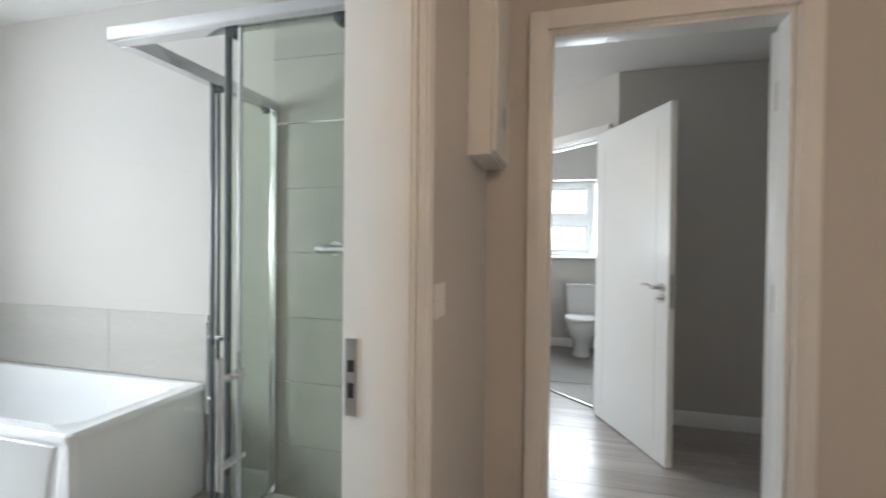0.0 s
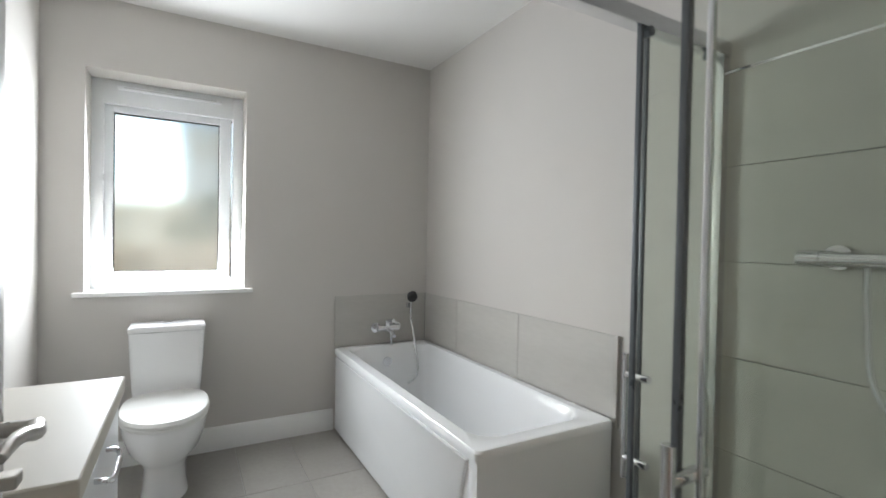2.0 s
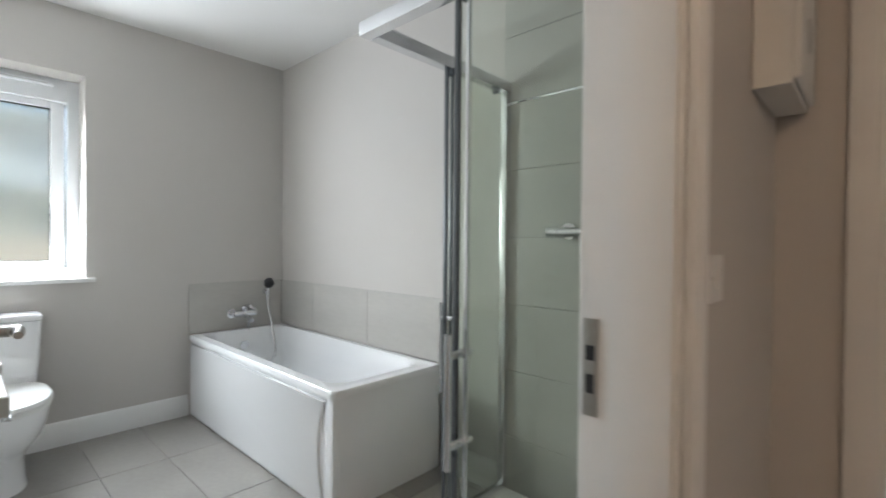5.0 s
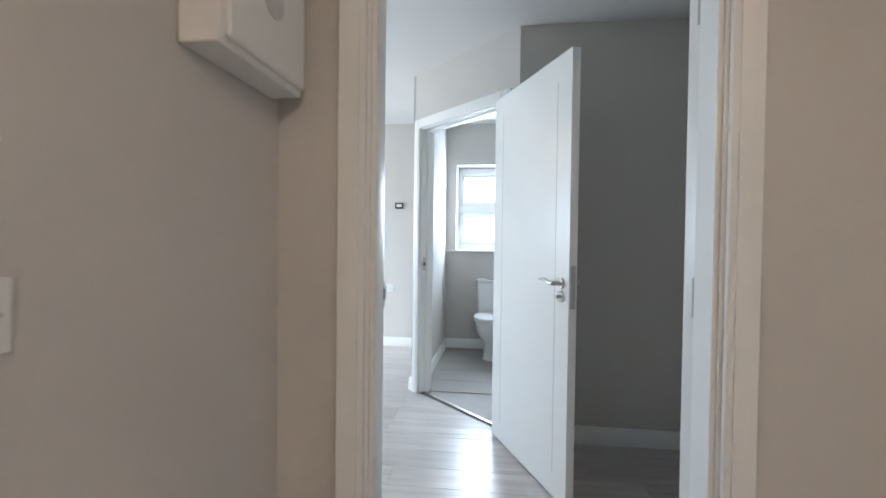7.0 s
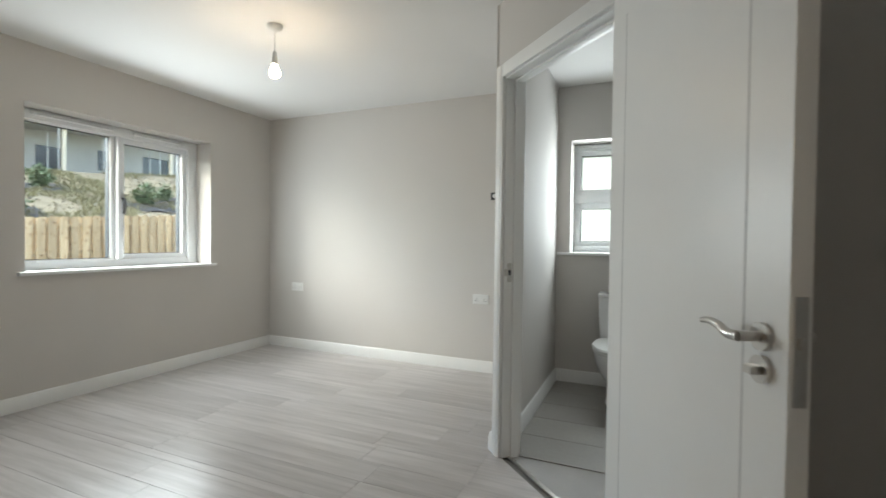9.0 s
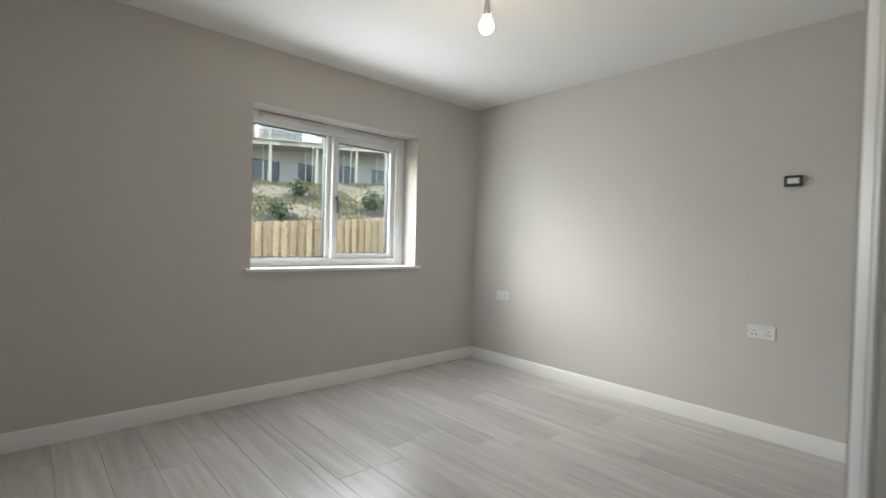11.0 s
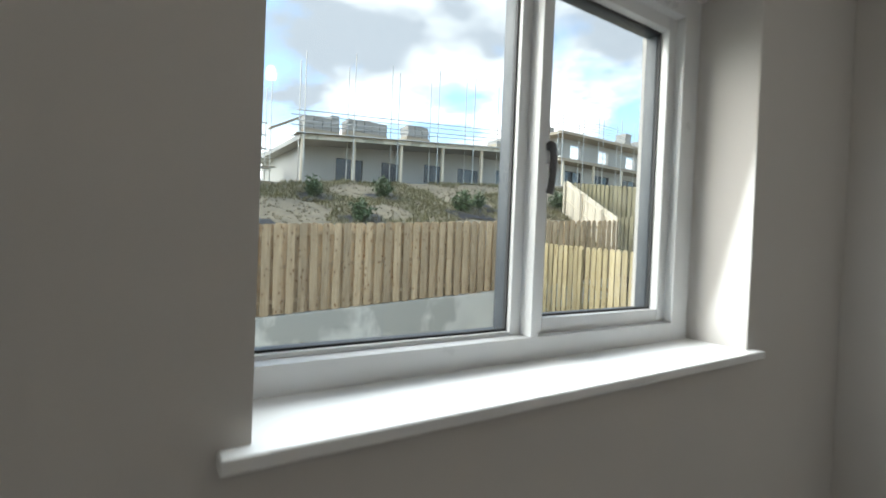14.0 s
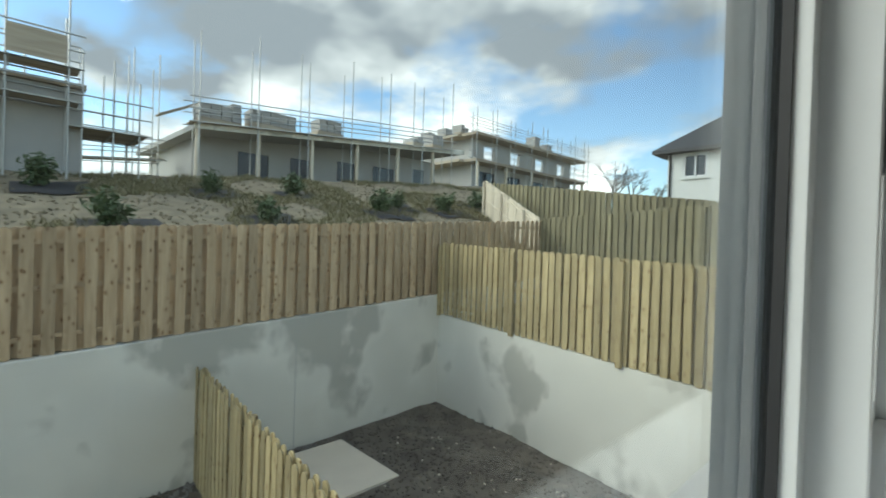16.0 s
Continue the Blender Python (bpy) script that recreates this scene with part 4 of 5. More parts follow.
def pendant(x, y, lit_z):
    ob = thing("pendant_light", "white pendant lamp holder with a bare lit bulb", "ceiling light", pose(x, y, CEIL))
    part("ceiling_rose", loft([[(r * math.cos(t), r * math.sin(t), z) for t in [2 * math.pi * k / 28 for k in range(28)]] for r, z in ((0.046, 0.0), (0.046, -0.012), (0.036, -0.026), (0.012, -0.034))]), M_PLASTIC, ob)
    h = CEIL - lit_z
    part("flex", rod((0, 0, -0.03), (0, 0, -h + 0.10), 0.0035, 8), M_PLASTIC, ob)
    part("lamp_holder", rod((0, 0, -h + 0.035), (0, 0, -h + 0.11), 0.020, 18, 0.012), M_PLASTIC, ob)
    ring = [(0.014, 0.045), (0.015, 0.03), (0.026, 0.012), (0.033, -0.008), (0.033, -0.022), (0.026, -0.038), (0.013, -0.046)]
    b = part("bulb", loft([[(r * math.cos(t), r * math.sin(t), -h + z) for t in [2 * math.pi * k / 24 for k in range(24)]] for r, z in ring]), M_BULB, ob, "glowing warm bulb")
    b.visible_shadow = False
    return ob


pendant(-1.80, 4.27, 2.19)


# ---------------------------------------------------------------- outdoors: materials
def streaked(name, base, dark, scale, streak=0.0, rough=0.9):
    """Weathered concrete or render: cloudy tone, damp stains that run down, fine pitting."""
    m = material(name, base, rough, spread=0.10, scale=1.3, fine=70, bump=0.12, spec=0.3)
    n, l = m.node_tree.nodes, m.node_tree.links
    b = n["Principled BSDF"]
    src = b.inputs["Base Color"].links[0].from_socket
    geo = n.new("ShaderNodeNewGeometry")
    mp = n.new("ShaderNodeMapping")
    mp.inputs["Scale"].default_value = (scale, scale, scale * 0.8)
    l.new(geo.outputs["Position"], mp.inputs[0])
    ns = n.new("ShaderNodeTexNoise")
    ns.inputs["Scale"].default_value, ns.inputs["Detail"].default_value, ns.inputs["Roughness"].default_value = 1.0, 6, 0.55
    l.new(mp.outputs[0], ns.inputs["Vector"])
    rp = n.new("ShaderNodeValToRGB")
    rp.color_ramp.elements[0].position, rp.color_ramp.elements[1].position = 0.54, 0.61
    mid = rp.color_ramp.elements.new(0.44)
    mid.color = (0.16, 0.16, 0.16, 1)
    l.new(ns.outputs["Fac"], rp.inputs[0])
    f = n.new("ShaderNodeMath"); f.operation = "MULTIPLY"; f.inputs[1].default_value = streak
    l.new(rp.outputs[0], f.inputs[0])
    mx = n.new("ShaderNodeMix"); mx.data_type = "RGBA"
    mx.inputs[7].default_value = (*dark, 1)
    l.new(f.outputs[0], mx.inputs[0]); l.new(src, mx.inputs[6]); l.new(mx.outputs[2], b.inputs["Base Color"])
    return m


M_CONC = streaked("concrete", (0.70, 0.68, 0.61), (0.33, 0.32, 0.275), 0.70, 0.68)
M_BLOCK = material("concrete_block", (0.42, 0.415, 0.40), 0.95, spread=0.12, scale=2.0, fine=30, bump=0.2, rnd=0.05)
M_SOIL = material("dark_soil", (0.105, 0.09, 0.072), 0.95, spread=0.95, scale=2.6, fine=16, bump=1.0)
M_MAT = material("planting_mat", (0.028, 0.028, 0.032), 0.9, spread=0.4, scale=5, fine=40, bump=0.3)
M_BANK = material("bank_earth", (0.215, 0.18, 0.12), 0.95, spread=0.65, scale=2.6, fine=14, bump=1.0)
M_GRASS = material("bank_weeds", (0.21, 0.19, 0.10), 0.9, spread=0.4, scale=3, fine=12, bump=0.4)
M_GRAVEL = material("gravel", (0.24, 0.225, 0.21), 0.9, spread=0.3, scale=9, fine=50, bump=0.3, rnd=0.2)
M_SLAB = material("concrete_paving", (0.62, 0.55, 0.45), 0.85, spread=0.12, scale=3, fine=50, bump=0.1, rnd=0.04)
M_FENCE = wood("fence_timber", (0.33, 0.235, 0.135), (0.55, 0.42, 0.265), 2, 0.75, 12, 0.22, True)
M_FENCE2 = wood("fence_timber_new", (0.29, 0.225, 0.11), (0.49, 0.40, 0.22), 2, 0.75, 12, 0.26, True)
M_FENCE3 = wood("fence_timber_green", (0.16, 0.14, 0.08), (0.28, 0.25, 0.15), 2, 0.8, 10, 0.25, True)
M_POST = wood("new_softwood", (0.52, 0.46, 0.36), (0.68, 0.61, 0.49), 2, 0.8, 8, 0.1, False)
M_STEEL = material("scaffold_tube", (0.42, 0.42, 0.41), 0.45, 0.7, spread=0.15, scale=6, bump=0.0)
M_BOARD = wood("scaffold_board", (0.30, 0.25, 0.19), (0.46, 0.40, 0.31), 1, 0.85, 6, 0.15, False)
M_DARKOPEN = material("dark_glazing", (0.03, 0.035, 0.045), 0.15, spread=0.1, bump=0.0)
M_RENDER = material("white_render", (0.72, 0.73, 0.71), 0.9, spread=0.05, scale=1.0, fine=60, bump=0.08)
M_SLATE = material("dark_slate", (0.035, 0.037, 0.042), 0.6, spread=0.25, scale=3, fine=24, bump=0.3)
M_LEAF = material("shrub_leaf", (0.085, 0.125, 0.055), 0.6, spread=0.35, scale=8, fine=40, bump=0.0)
M_BARK = material("bark", (0.13, 0.115, 0.10), 0.9, spread=0.25, scale=6, fine=30, bump=0.3)
M_STACK = material("stacked_blocks", (0.36, 0.35, 0.33), 0.95, spread=0.15, scale=4, fine=20, bump=0.2)


def lerp(a, b, t):
    return a + (b - a) * t


def bank_z(x, y):
    """Height of the earth bank behind the back fence and of the ground above it."""
    low, high = 0.25 + 0.07 * (min(y, 26) - 6), 3.50 + 0.085 * (min(y, 26) - 8)
    t = min(max((-12.3 - x) / 11.2, 0), 1)
    far = max(0.0, -23.5 - x) * 0.05
    return lerp(low, high, t) + far + 0.12 * noise.noise(Vector((x * 0.5, y * 0.5, 0))) + 0.05 * noise.noise(Vector((x * 1.9, y * 1.9, 3)))


def sheet(xs, ys, zf):
    bm = bmesh.new()
    g = [[bm.verts.new((x, y, zf(x, y))) for y in ys] for x in xs]
    for i in range(len(xs) - 1):
        for k in range(len(ys) - 1):
            bm.faces.new((g[i][k], g[i][k + 1], g[i + 1][k + 1], g[i + 1][k]))
    return bm


def steps(a, b, n):
    return [a + (b - a) * i / n for i in range(n + 1)]


def garden_z(x, y):
    return -2.56 - 0.035 * (11.8 - y) * (1 if -20 < y < 12 else 0) + 0.045 * noise.noise(Vector((x * 0.9, y * 0.9, 0))) + 0.025 * noise.noise(Vector((x * 3.1, y * 3.1, 5)))


structure("ground", sheet([-11.95 + 8.2 * i / 70 for i in range(71)], steps(-4, 12.2, 110), garden_z), M_SOIL, "bare dark garden soil", True)
structure("ground_around", box(-400, -400, -3.5, 400, 400, -3.2), M_BANK, "earth around the building plot")
structure("bank", sheet(steps(-12.15, -30, 110), steps(-14, 76, 330), bank_z), M_BANK, "rough brown earth bank behind the fence", True)
structure("ground_far", sheet(steps(-30, -320, 30), steps(-200, 320, 40), lambda x, y: bank_z(-30, min(max(y, -14), 76)) - 0.1 + max(0, -60 - x) * 0.012 + 1.5 * noise.noise(Vector((x * 0.01, y * 0.01, 0)))), M_GRASS, "rough grass of the fields beyond", True)
structure("ground_right", sheet(steps(-12.15, 30, 20), steps(12.4, 60, 30), lambda x, y: lerp(-0.6, 0.6, min(1, (y - 12.4) / 12))), M_GRASS, "rough grass behind the side wall", True)


def back_top(y):
    return -0.51 + (0.05 + 0.51) * (y - 3.05) / 8.65


def side_line(x):
    return 11.70 - 0.10 * (x + 11.95)


def side_top(x):
    return -0.40 - 0.038 * (x + 11.95)


structure("retaining_wall_back", loft([[(-11.9, y, -3.1), (-11.9, y, back_top(y) - 0.012), (-11.912, y, back_top(y)), (-12.2, y, back_top(y)), (-12.2, y, -3.1)] for y in (-9, 3, 6.22, 8.02, 12.1, 16.3)]), M_CONC, "grey cast concrete retaining wall with damp stains")
structure("retaining_wall_side", loft([[(x, side_line(x), -3.1), (x, side_line(x), side_top(x) - 0.012), (x, side_line(x) + 0.012, side_top(x)), (x, side_line(x) + 0.25, side_top(x)), (x, side_line(x) + 0.25, -3.1)] for x in (-11.9, -9, -6, -3.95)]), M_CONC, "pale cast concrete side wall with damp stains")
single("wall_joint", box(-11.902, 8.008, -2.7, -11.896, 8.022, back_top(8) - 0.01), M_BLOCK, "dark movement joint in the concrete wall", "joint")


def board_mesh(wide, high, thick=0.02, cut=0.0):
    """A fence board with a rounded top, standing on z 0, y across."""
    n = 7
    face = [(-wide / 2, 0), (wide / 2, 0)] + [(wide / 2 * math.cos(math.pi * k / n), high - wide * 0.48 + wide * 0.48 * math.sin(math.pi * k / n)) for k in range(n + 1)]
    return loft([[(0, y, z) for y, z in face], [(thick, y, z) for y, z in face]])


def fence_run(name, label, p, q, zlow, high, mat, pitch=0.232, wide=0.150, posts=2.4, rear=True, flip=1, from_t=0.0, group=""):
    """A hit-and-miss board fence from p to q (x, y); zlow(t) is its foot."""
    p, q = Vector((*p, 0)), Vector((*q, 0))
    L = (q - p).length
    d = (q - p) / L
    ang = math.degrees(math.atan2(d.y, d.x)) - 90
    ob = thing(name, label, "fence", pose(p.x, p.y, 0, 0, 0, ang))
    bmf = finish(board_mesh(wide, high, 0.02), "board", mat, False)
    n = int(L / pitch)
    rng = random.Random(7)
    for k in range(n + 1):
        s = k * pitch
        for side in ((0, 1) if rear else (0,)):
            u = s + (pitch / 2 if side else 0)
            if u > L:
                continue
            b = new("board", bmf)
            b.parent = ob
            x = (0.0 if side == 0 else -0.072) * flip
            b.matrix_basis = pose(x, u, zlow(u / L) + rng.uniform(-0.012, 0.012), rng.uniform(-0.4, 0.4), rng.uniform(-0.5, 0.5), 0) @ Matrix.Diagonal((1, rng.uniform(0.92, 1.07), 1, 1))
    for f in (0.14, 0.52, 0.88):
        r = loft([[(-0.048 * flip, u, zlow(u / L) + high * f - 0.035), (-0.004 * flip, u, zlow(u / L) + high * f - 0.035), (-0.004 * flip, u, zlow(u / L) + high * f + 0.035), (-0.048 * flip, u, zlow(u / L) + high * f + 0.035)] for u in (0, L)])
        part("rail", r, mat, ob, "", False)
    k = 0
    while k * posts <= L:
        u = k * posts
        part("post", box(-0.145 * flip, u - 0.05, zlow(u / L) - 0.05, -0.075 * flip, u + 0.05, zlow(u / L) + high - 0.06, 0.006), mat, ob, "", False)
        k += 1
    return ob


fence_run("back_fence", "new pale timber board fence on the retaining wall", (-12.02, -3.0), (-12.02, 16.1), lambda t: back_top(lerp(-3.0, 16.1, t)) + 0.015, 1.77, M_FENCE)
fence_run("side_fence", "new pale timber board fence on the side wall", (-11.85, side_line(-11.85) + 0.08), (-4.2, side_line(-4.2) + 0.08), lambda t: side_top(lerp(-11.85, -4.2, t)) + 0.012, 1.72, M_FENCE2, pitch=0.165, wide=0.118, flip=-1)
fence_run("divider_fence", "timber board fence dividing the gardens", (-11.86, 6.30), (-4.6, 5.90), lambda t: lerp(-2.74, -2.86, t), 1.90, M_FENCE2, pitch=0.19, wide=0.135)
fence_run("upper_fence", "dark green-brown timber fence beyond the garden", (-17.3, 19.45), (-6.6, 18.75), lambda t: lerp(2.25, 0.75, t), 1.85, M_FENCE3, pitch=0.22, wide=0.15, flip=-1)
fence_run("plot_fence", "dark green-brown timber fence between the plots", (-12.0, 16.15), (-5.2, 15.4), lambda t: lerp(0.36, 0.62, t), 1.83, M_FENCE3, pitch=0.19, wide=0.135, flip=-1)
fence_run("bank_fence", "pale new timber fence panel stepping down the bank", (-17.2, 19.3), (-12.15, 16.15), lambda t: lerp(2.36, 0.42, t), 1.80, M_POST, pitch=0.16, wide=0.155, rear=False, flip=-1)

# paving slabs and gravel strip
for nm, x0, x1, y0, y1 in (("paving_slab", -11.60, -9.74, 7.20, 8.87), ("paving_slab", -11.50, -9.3, 4.05, 6.02)):
    ob = single(nm, box((x0 - x1) / 2, (y0 - y1) / 2, -0.05, (x1 - x0) / 2, (y1 - y0) / 2, 0.055, 0.006), M_SLAB, "pale square concrete paving pad on the soil", "paving")
    ob.matrix_basis = pose((x0 + x1) / 2, (y0 + y1) / 2, garden_z(-10.5, (y0 + y1) / 2))


def gravel(name, label, n, area, size, mat, zf, seed):
    rng = random.Random(seed)
    ball = bmesh.new()
    bmesh.ops.create_icosphere(ball, subdivisions=1, radius=1.0)
    ball.verts.index_update()
    shell = [[v.index for v in f.verts] for f in ball.faces]
    pts = [v.co.copy() for v in ball.verts]
    ball.free()
    bm = bmesh.new()
    for _ in range(n):
        x, y = rng.uniform(area[0], area[1]), rng.uniform(area[2], area[3])
        r = size * rng.uniform(0.4, 1.2)
        if -11.66 < x < -9.70 and 7.14 < y < 8.92:      # kept off the paving
            continue
        m = Matrix.Translation((x, y, zf(x, y) + r * 0.2)) @ Euler((rng.random() * 3, rng.random() * 3, rng.random() * 3)).to_matrix().to_4x4() @ Matrix.Diagonal((1, rng.uniform(0.6, 1.0), rng.uniform(0.4, 0.8), 1))
        vs = [bm.verts.new(m @ (p * r)) for p in pts]
        for f in shell:
            bm.faces.new([vs[i] for i in f])
    return single(name, bm, mat, label, "gravel", "stuff", smooth=False)


gravel("gravel_strip", "grey gravel along the foot of the concrete wall", 420, (-11.88, -11.50, 3.6, 8.4), 0.035, M_GRAVEL, lambda x, y: garden_z(x, y) + 0.02, 3)
gravel("soil_clods", "clods and stones on the bare soil", 4500, (-11.8, -5.6, 6.5, 11.6), 0.036, M_SOIL, garden_z, 4)
gravel("pale_stones", "pale stones on the bare soil", 170, (-11.0, -5.6, 7.5, 11.4), 0.026, M_SLAB, garden_z, 5)
gravel("bank_clods", "clods of earth on the bank", 4200, (-23.2, -12.6, 1, 24), 0.06, M_BANK, bank_z, 6)


def weeds(n, seed):
    rng = random.Random(seed)
    bm = bmesh.new()
    for _ in range(n):
        x, y = rng.uniform(-23.5, -12.6), rng.uniform(0, 26)
        if noise.noise(Vector((x * 0.35, y * 0.35, 9))) < -0.05:
            continue
        z = bank_z(x, y)
        for _k in range(4):
            a, h, w = rng.random() * 6.28, rng.uniform(0.05, 0.20), 0.016
            dx, dy = math.cos(a), math.sin(a)
            v = [bm.verts.new((x - dy * w, y + dx * w, z)), bm.verts.new((x + dy * w, y - dx * w, z)), bm.verts.new((x + dx * h * 0.7, y + dy * h * 0.7, z + h))]
            bm.faces.new(v)
    return single("bank_weed_tufts", bm, M_GRASS, "dry grass and weed tufts on the bank", "weeds", "stuff", smooth=False)


weeds(26000, 11)


def shrub(x, y, r, seed):
    """A low evergreen shrub in its dug hollow: stems and many small leaves."""
    rng = random.Random(seed)
    z = bank_z(x, y)
    ob = thing("shrub", "small dark green evergreen shrub planted in the bank", "shrub", pose(x, y, z), "shrubs on the bank")
    bm, st = bmesh.new(), bmesh.new()
    for s in range(16):
        a = rng.random() * 6.28
        lean = rng.uniform(0.1, 0.75)
        tip = Vector((math.cos(a) * lean * r, math.sin(a) * lean * r, r * rng.uniform(0.75, 1.5) * (1.1 - lean * 0.5)))
        add_rod(st, (0, 0, -0.03), tip, 0.012, 5, 0.004)
        for k in range(46):
            t = rng.uniform(0.25, 1.05)
            c = tip * t + Vector((rng.gauss(0, 0.12), rng.gauss(0, 0.12), rng.gauss(0, 0.10))) * r
            d = Vector((rng.gauss(0, 1), rng.gauss(0, 1), rng.gauss(0.3, 0.7))).normalized()
            e = d.cross(Vector((rng.gauss(0, 1), rng.gauss(0, 1), 1))).normalized()
            ln, wd = r * rng.uniform(0.10, 0.19), r * rng.uniform(0.035, 0.07)
            q = [bm.verts.new(c - d * ln), bm.verts.new(c + e * wd), bm.verts.new(c + d * ln), bm.verts.new(c - e * wd)]
            bm.faces.new(q)
    part("stems", st, M_BARK, ob)
    part("leaves", bm, M_LEAF, ob, "", False)
    pit = sheet(steps(-r * 1.15, r * 1.3, 10), steps(-r * 1.0, r * 1.7, 12), lambda a, b: bank_z(x + a, y + b) - z + 0.075 - 0.02 * (abs(a) + abs(b)))
    part("planting_mat", pit, M_MAT, ob, "dark planting mat")
    return ob


SHRUBS = [(-20.5, 9.0, 0.55), (-20.4, 11.9, 0.6), (-17.0, 9.5, 0.55), (-17.5, 13.9, 0.62), (-17.6, 17.2, 0.66), (-18.4, 20.0, 0.6),
          (-16.6, 5.75, 0.62), (-21.0, 4.7, 0.66), (-20.6, 1.6, 0.6), (-17.6, 2.4, 0.6), (-18.3, 15.2, 0.5)]
for i, (x, y, r) in enumerate(SHRUBS):
    shrub(x, y, r, 40 + i)


# ---------------------------------------------------------------- buildings going up on the ground above
def hz(y):
    return 4.10 + 0.085 * (y - 12.9)


def openings_wall(name, ob, x0, x1, y0, y1, z0, z1, holes, glazed_to=99):
    w = part(name, wall_mesh(y0, y1, x0, x1, z0, z1, holes, "y"), M_BLOCK, ob, "", False)
    for h in holes:
        if h[2] > glazed_to:      # bare opening, not glazed yet
            continue
        pane = part("window", box(x0 + 0.10, h[0] + 0.05, h[2] + 0.05, x0 + 0.14, h[1] - 0.05, h[3] - 0.05), M_DARKOPEN, w, "dark window opening", False)
        f = bmesh.new()
        for a in ((h[0], h[2], h[0] + 0.06, h[3]), (h[1] - 0.06, h[2], h[1], h[3]), ((h[0] + h[1]) / 2 - 0.03, h[2], (h[0] + h[1]) / 2 + 0.03, h[3]), (h[0], h[3] - 0.06, h[1], h[3]), (h[0], h[2], h[1], h[2] + 0.06)):
            add_box(f, x1 - 0.16, a[0], a[1], x1 - 0.09, a[2], a[3])
        part("window_frame", f, M_ANTH, w, "dark grey window frame", False)
    return w


def bungalow():
    ob = thing("house_under_construction", "grey block bungalow under construction with open veranda posts", "house")
    openings_wall("front_wall", ob, -28.2, -28.0, 10.6, 26.0, 3.6, 7.0, [(12.5, 14.1, 4.35, 5.70), (15.3, 16.6, 4.50, 5.78), (18.2, 19.5, 4.85, 6.02), (20.75, 22.4, 4.95, 6.08), (23.9, 25.0, 5.15, 6.35)])
    part("side_wall", box(-38, 10.6, 3.6, -28.2, 10.8, 6.75), M_BLOCK, ob, "", False)
    part("back_wall", box(-38.2, 10.6, 3.6, -38.0, 26.0, 6.9), M_BLOCK, ob, "", False)
    deck = loft([[(-25.6, y, hz(y) + 2.15), (-25.6, y, hz(y) + 2.38), (-38.4, y, hz(y) + 2.75), (-38.4, y, hz(y) + 2.45)] for y in (9.9, 26.4)])
    part("roof_deck", deck, M_BLOCK, ob, "pale unfinished flat roof deck", False)
    fascia = loft([[(-25.52, y, hz(y) + 2.10), (-25.52, y, hz(y) + 2.42), (-25.60, y, hz(y) + 2.42), (-25.60, y, hz(y) + 2.10)] for y in (9.8, 26.4)])
    part("fascia", fascia, M_CONC, ob, "pale grey roof edge", False)
    for y in (10.0, 12.65, 15.4, 18.12, 20.95, 23.75):
        part("veranda_post", box(-25.85, y - 0.075, hz(y) - 0.5, -25.68, y + 0.075, hz(y) + 2.15, 0.01), M_POST, ob, "raw timber post", False)
    return ob


def block_stack(x, y, z, w, d, h, seed):
    rng = random.Random(seed)
    ob = thing("block_stack", "stack of grey blocks on the unfinished roof", "blocks", pose(x, y, z), "stacks on the roof")
    nz = max(2, int(h / 0.215))
    ny = max(2, int(w / 0.45))
    me = finish(box(-d / 2, -0.215, 0, d / 2, 0.215, 0.205, 0.01, 1), "block", M_STACK, False)
    for k in range(nz):
        for i in range(ny):
            if k == nz - 1 and rng.random() < 0.45:
                continue
            b = new("block", me)
            b.parent = ob
            b.matrix_basis = pose(rng.uniform(-0.05, 0.05), (i - (ny - 1) / 2) * 0.45, k * 0.215, 0, 0, rng.uniform(-2, 2))
    part("pallet", box(-d / 2, -w / 2, -0.30, d / 2, w / 2, -0.002), M_BOARD, ob, "", False)
    return ob


bungalow()
for i, (y, w, h) in enumerate(((11.1, 1.8, 0.9), (13.6, 2.25, 0.9), (16.7, 1.5, 0.9), (22.9, 0.9, 0.45), (24.6, 0.9, 0.66))):
    block_stack(-26.7, y, hz(y) + 2.725, w, 1.0, h, 60 + i)


def scaffold(name, label, x, ys, zb, zt, lifts, back=1.1, boards=()):
    """A tube scaffold along y: two rows of standards, ledgers, transoms and board lifts."""
    ob = thing(name, label, "scaffolding")
    for i, y in enumerate(ys):
        for dx in (0, -back):
            top = zt(y) + (0.35 * math.sin(i * 2.3 + dx * 3))
            part("standard", rod((x + dx, y, zb(y) - 0.5), (x + dx, y, top), 0.030, 6), M_STEEL, ob, "", False)
        for lz in lifts:
            part("transom", rod((x + 0.15, y + 0.06, lz(y)), (x - back - 0.15, y + 0.06, lz(y)), 0.026, 6), M_STEEL, ob, "", False)
    for lz in lifts:
        for dx in (0.035, -back - 0.035):
            for up in (0, 0.55, 1.05):
                part("ledger" if not up else "guard_rail", rod((x + dx, ys[0] - 0.4, lz(ys[0]) + up), (x + dx, ys[-1] + 0.4, lz(ys[-1]) + up), 0.026, 6), M_STEEL, ob, "", False)
    for lz in boards:
        for k in range(int(back / 0.235) or 2):
            a, b = ys[0] - 0.3, ys[-1] + 0.3
            bx = x - 0.10 - k * 0.235
            part("scaffold_board", loft([[(bx, y, lz(y) + 0.03), (bx, y, lz(y) + 0.07), (bx - 0.225, y, lz(y) + 0.07), (bx - 0.225, y, lz(y) + 0.03)] for y in (a, b)]), M_BOARD, ob, "", False)
    return ob


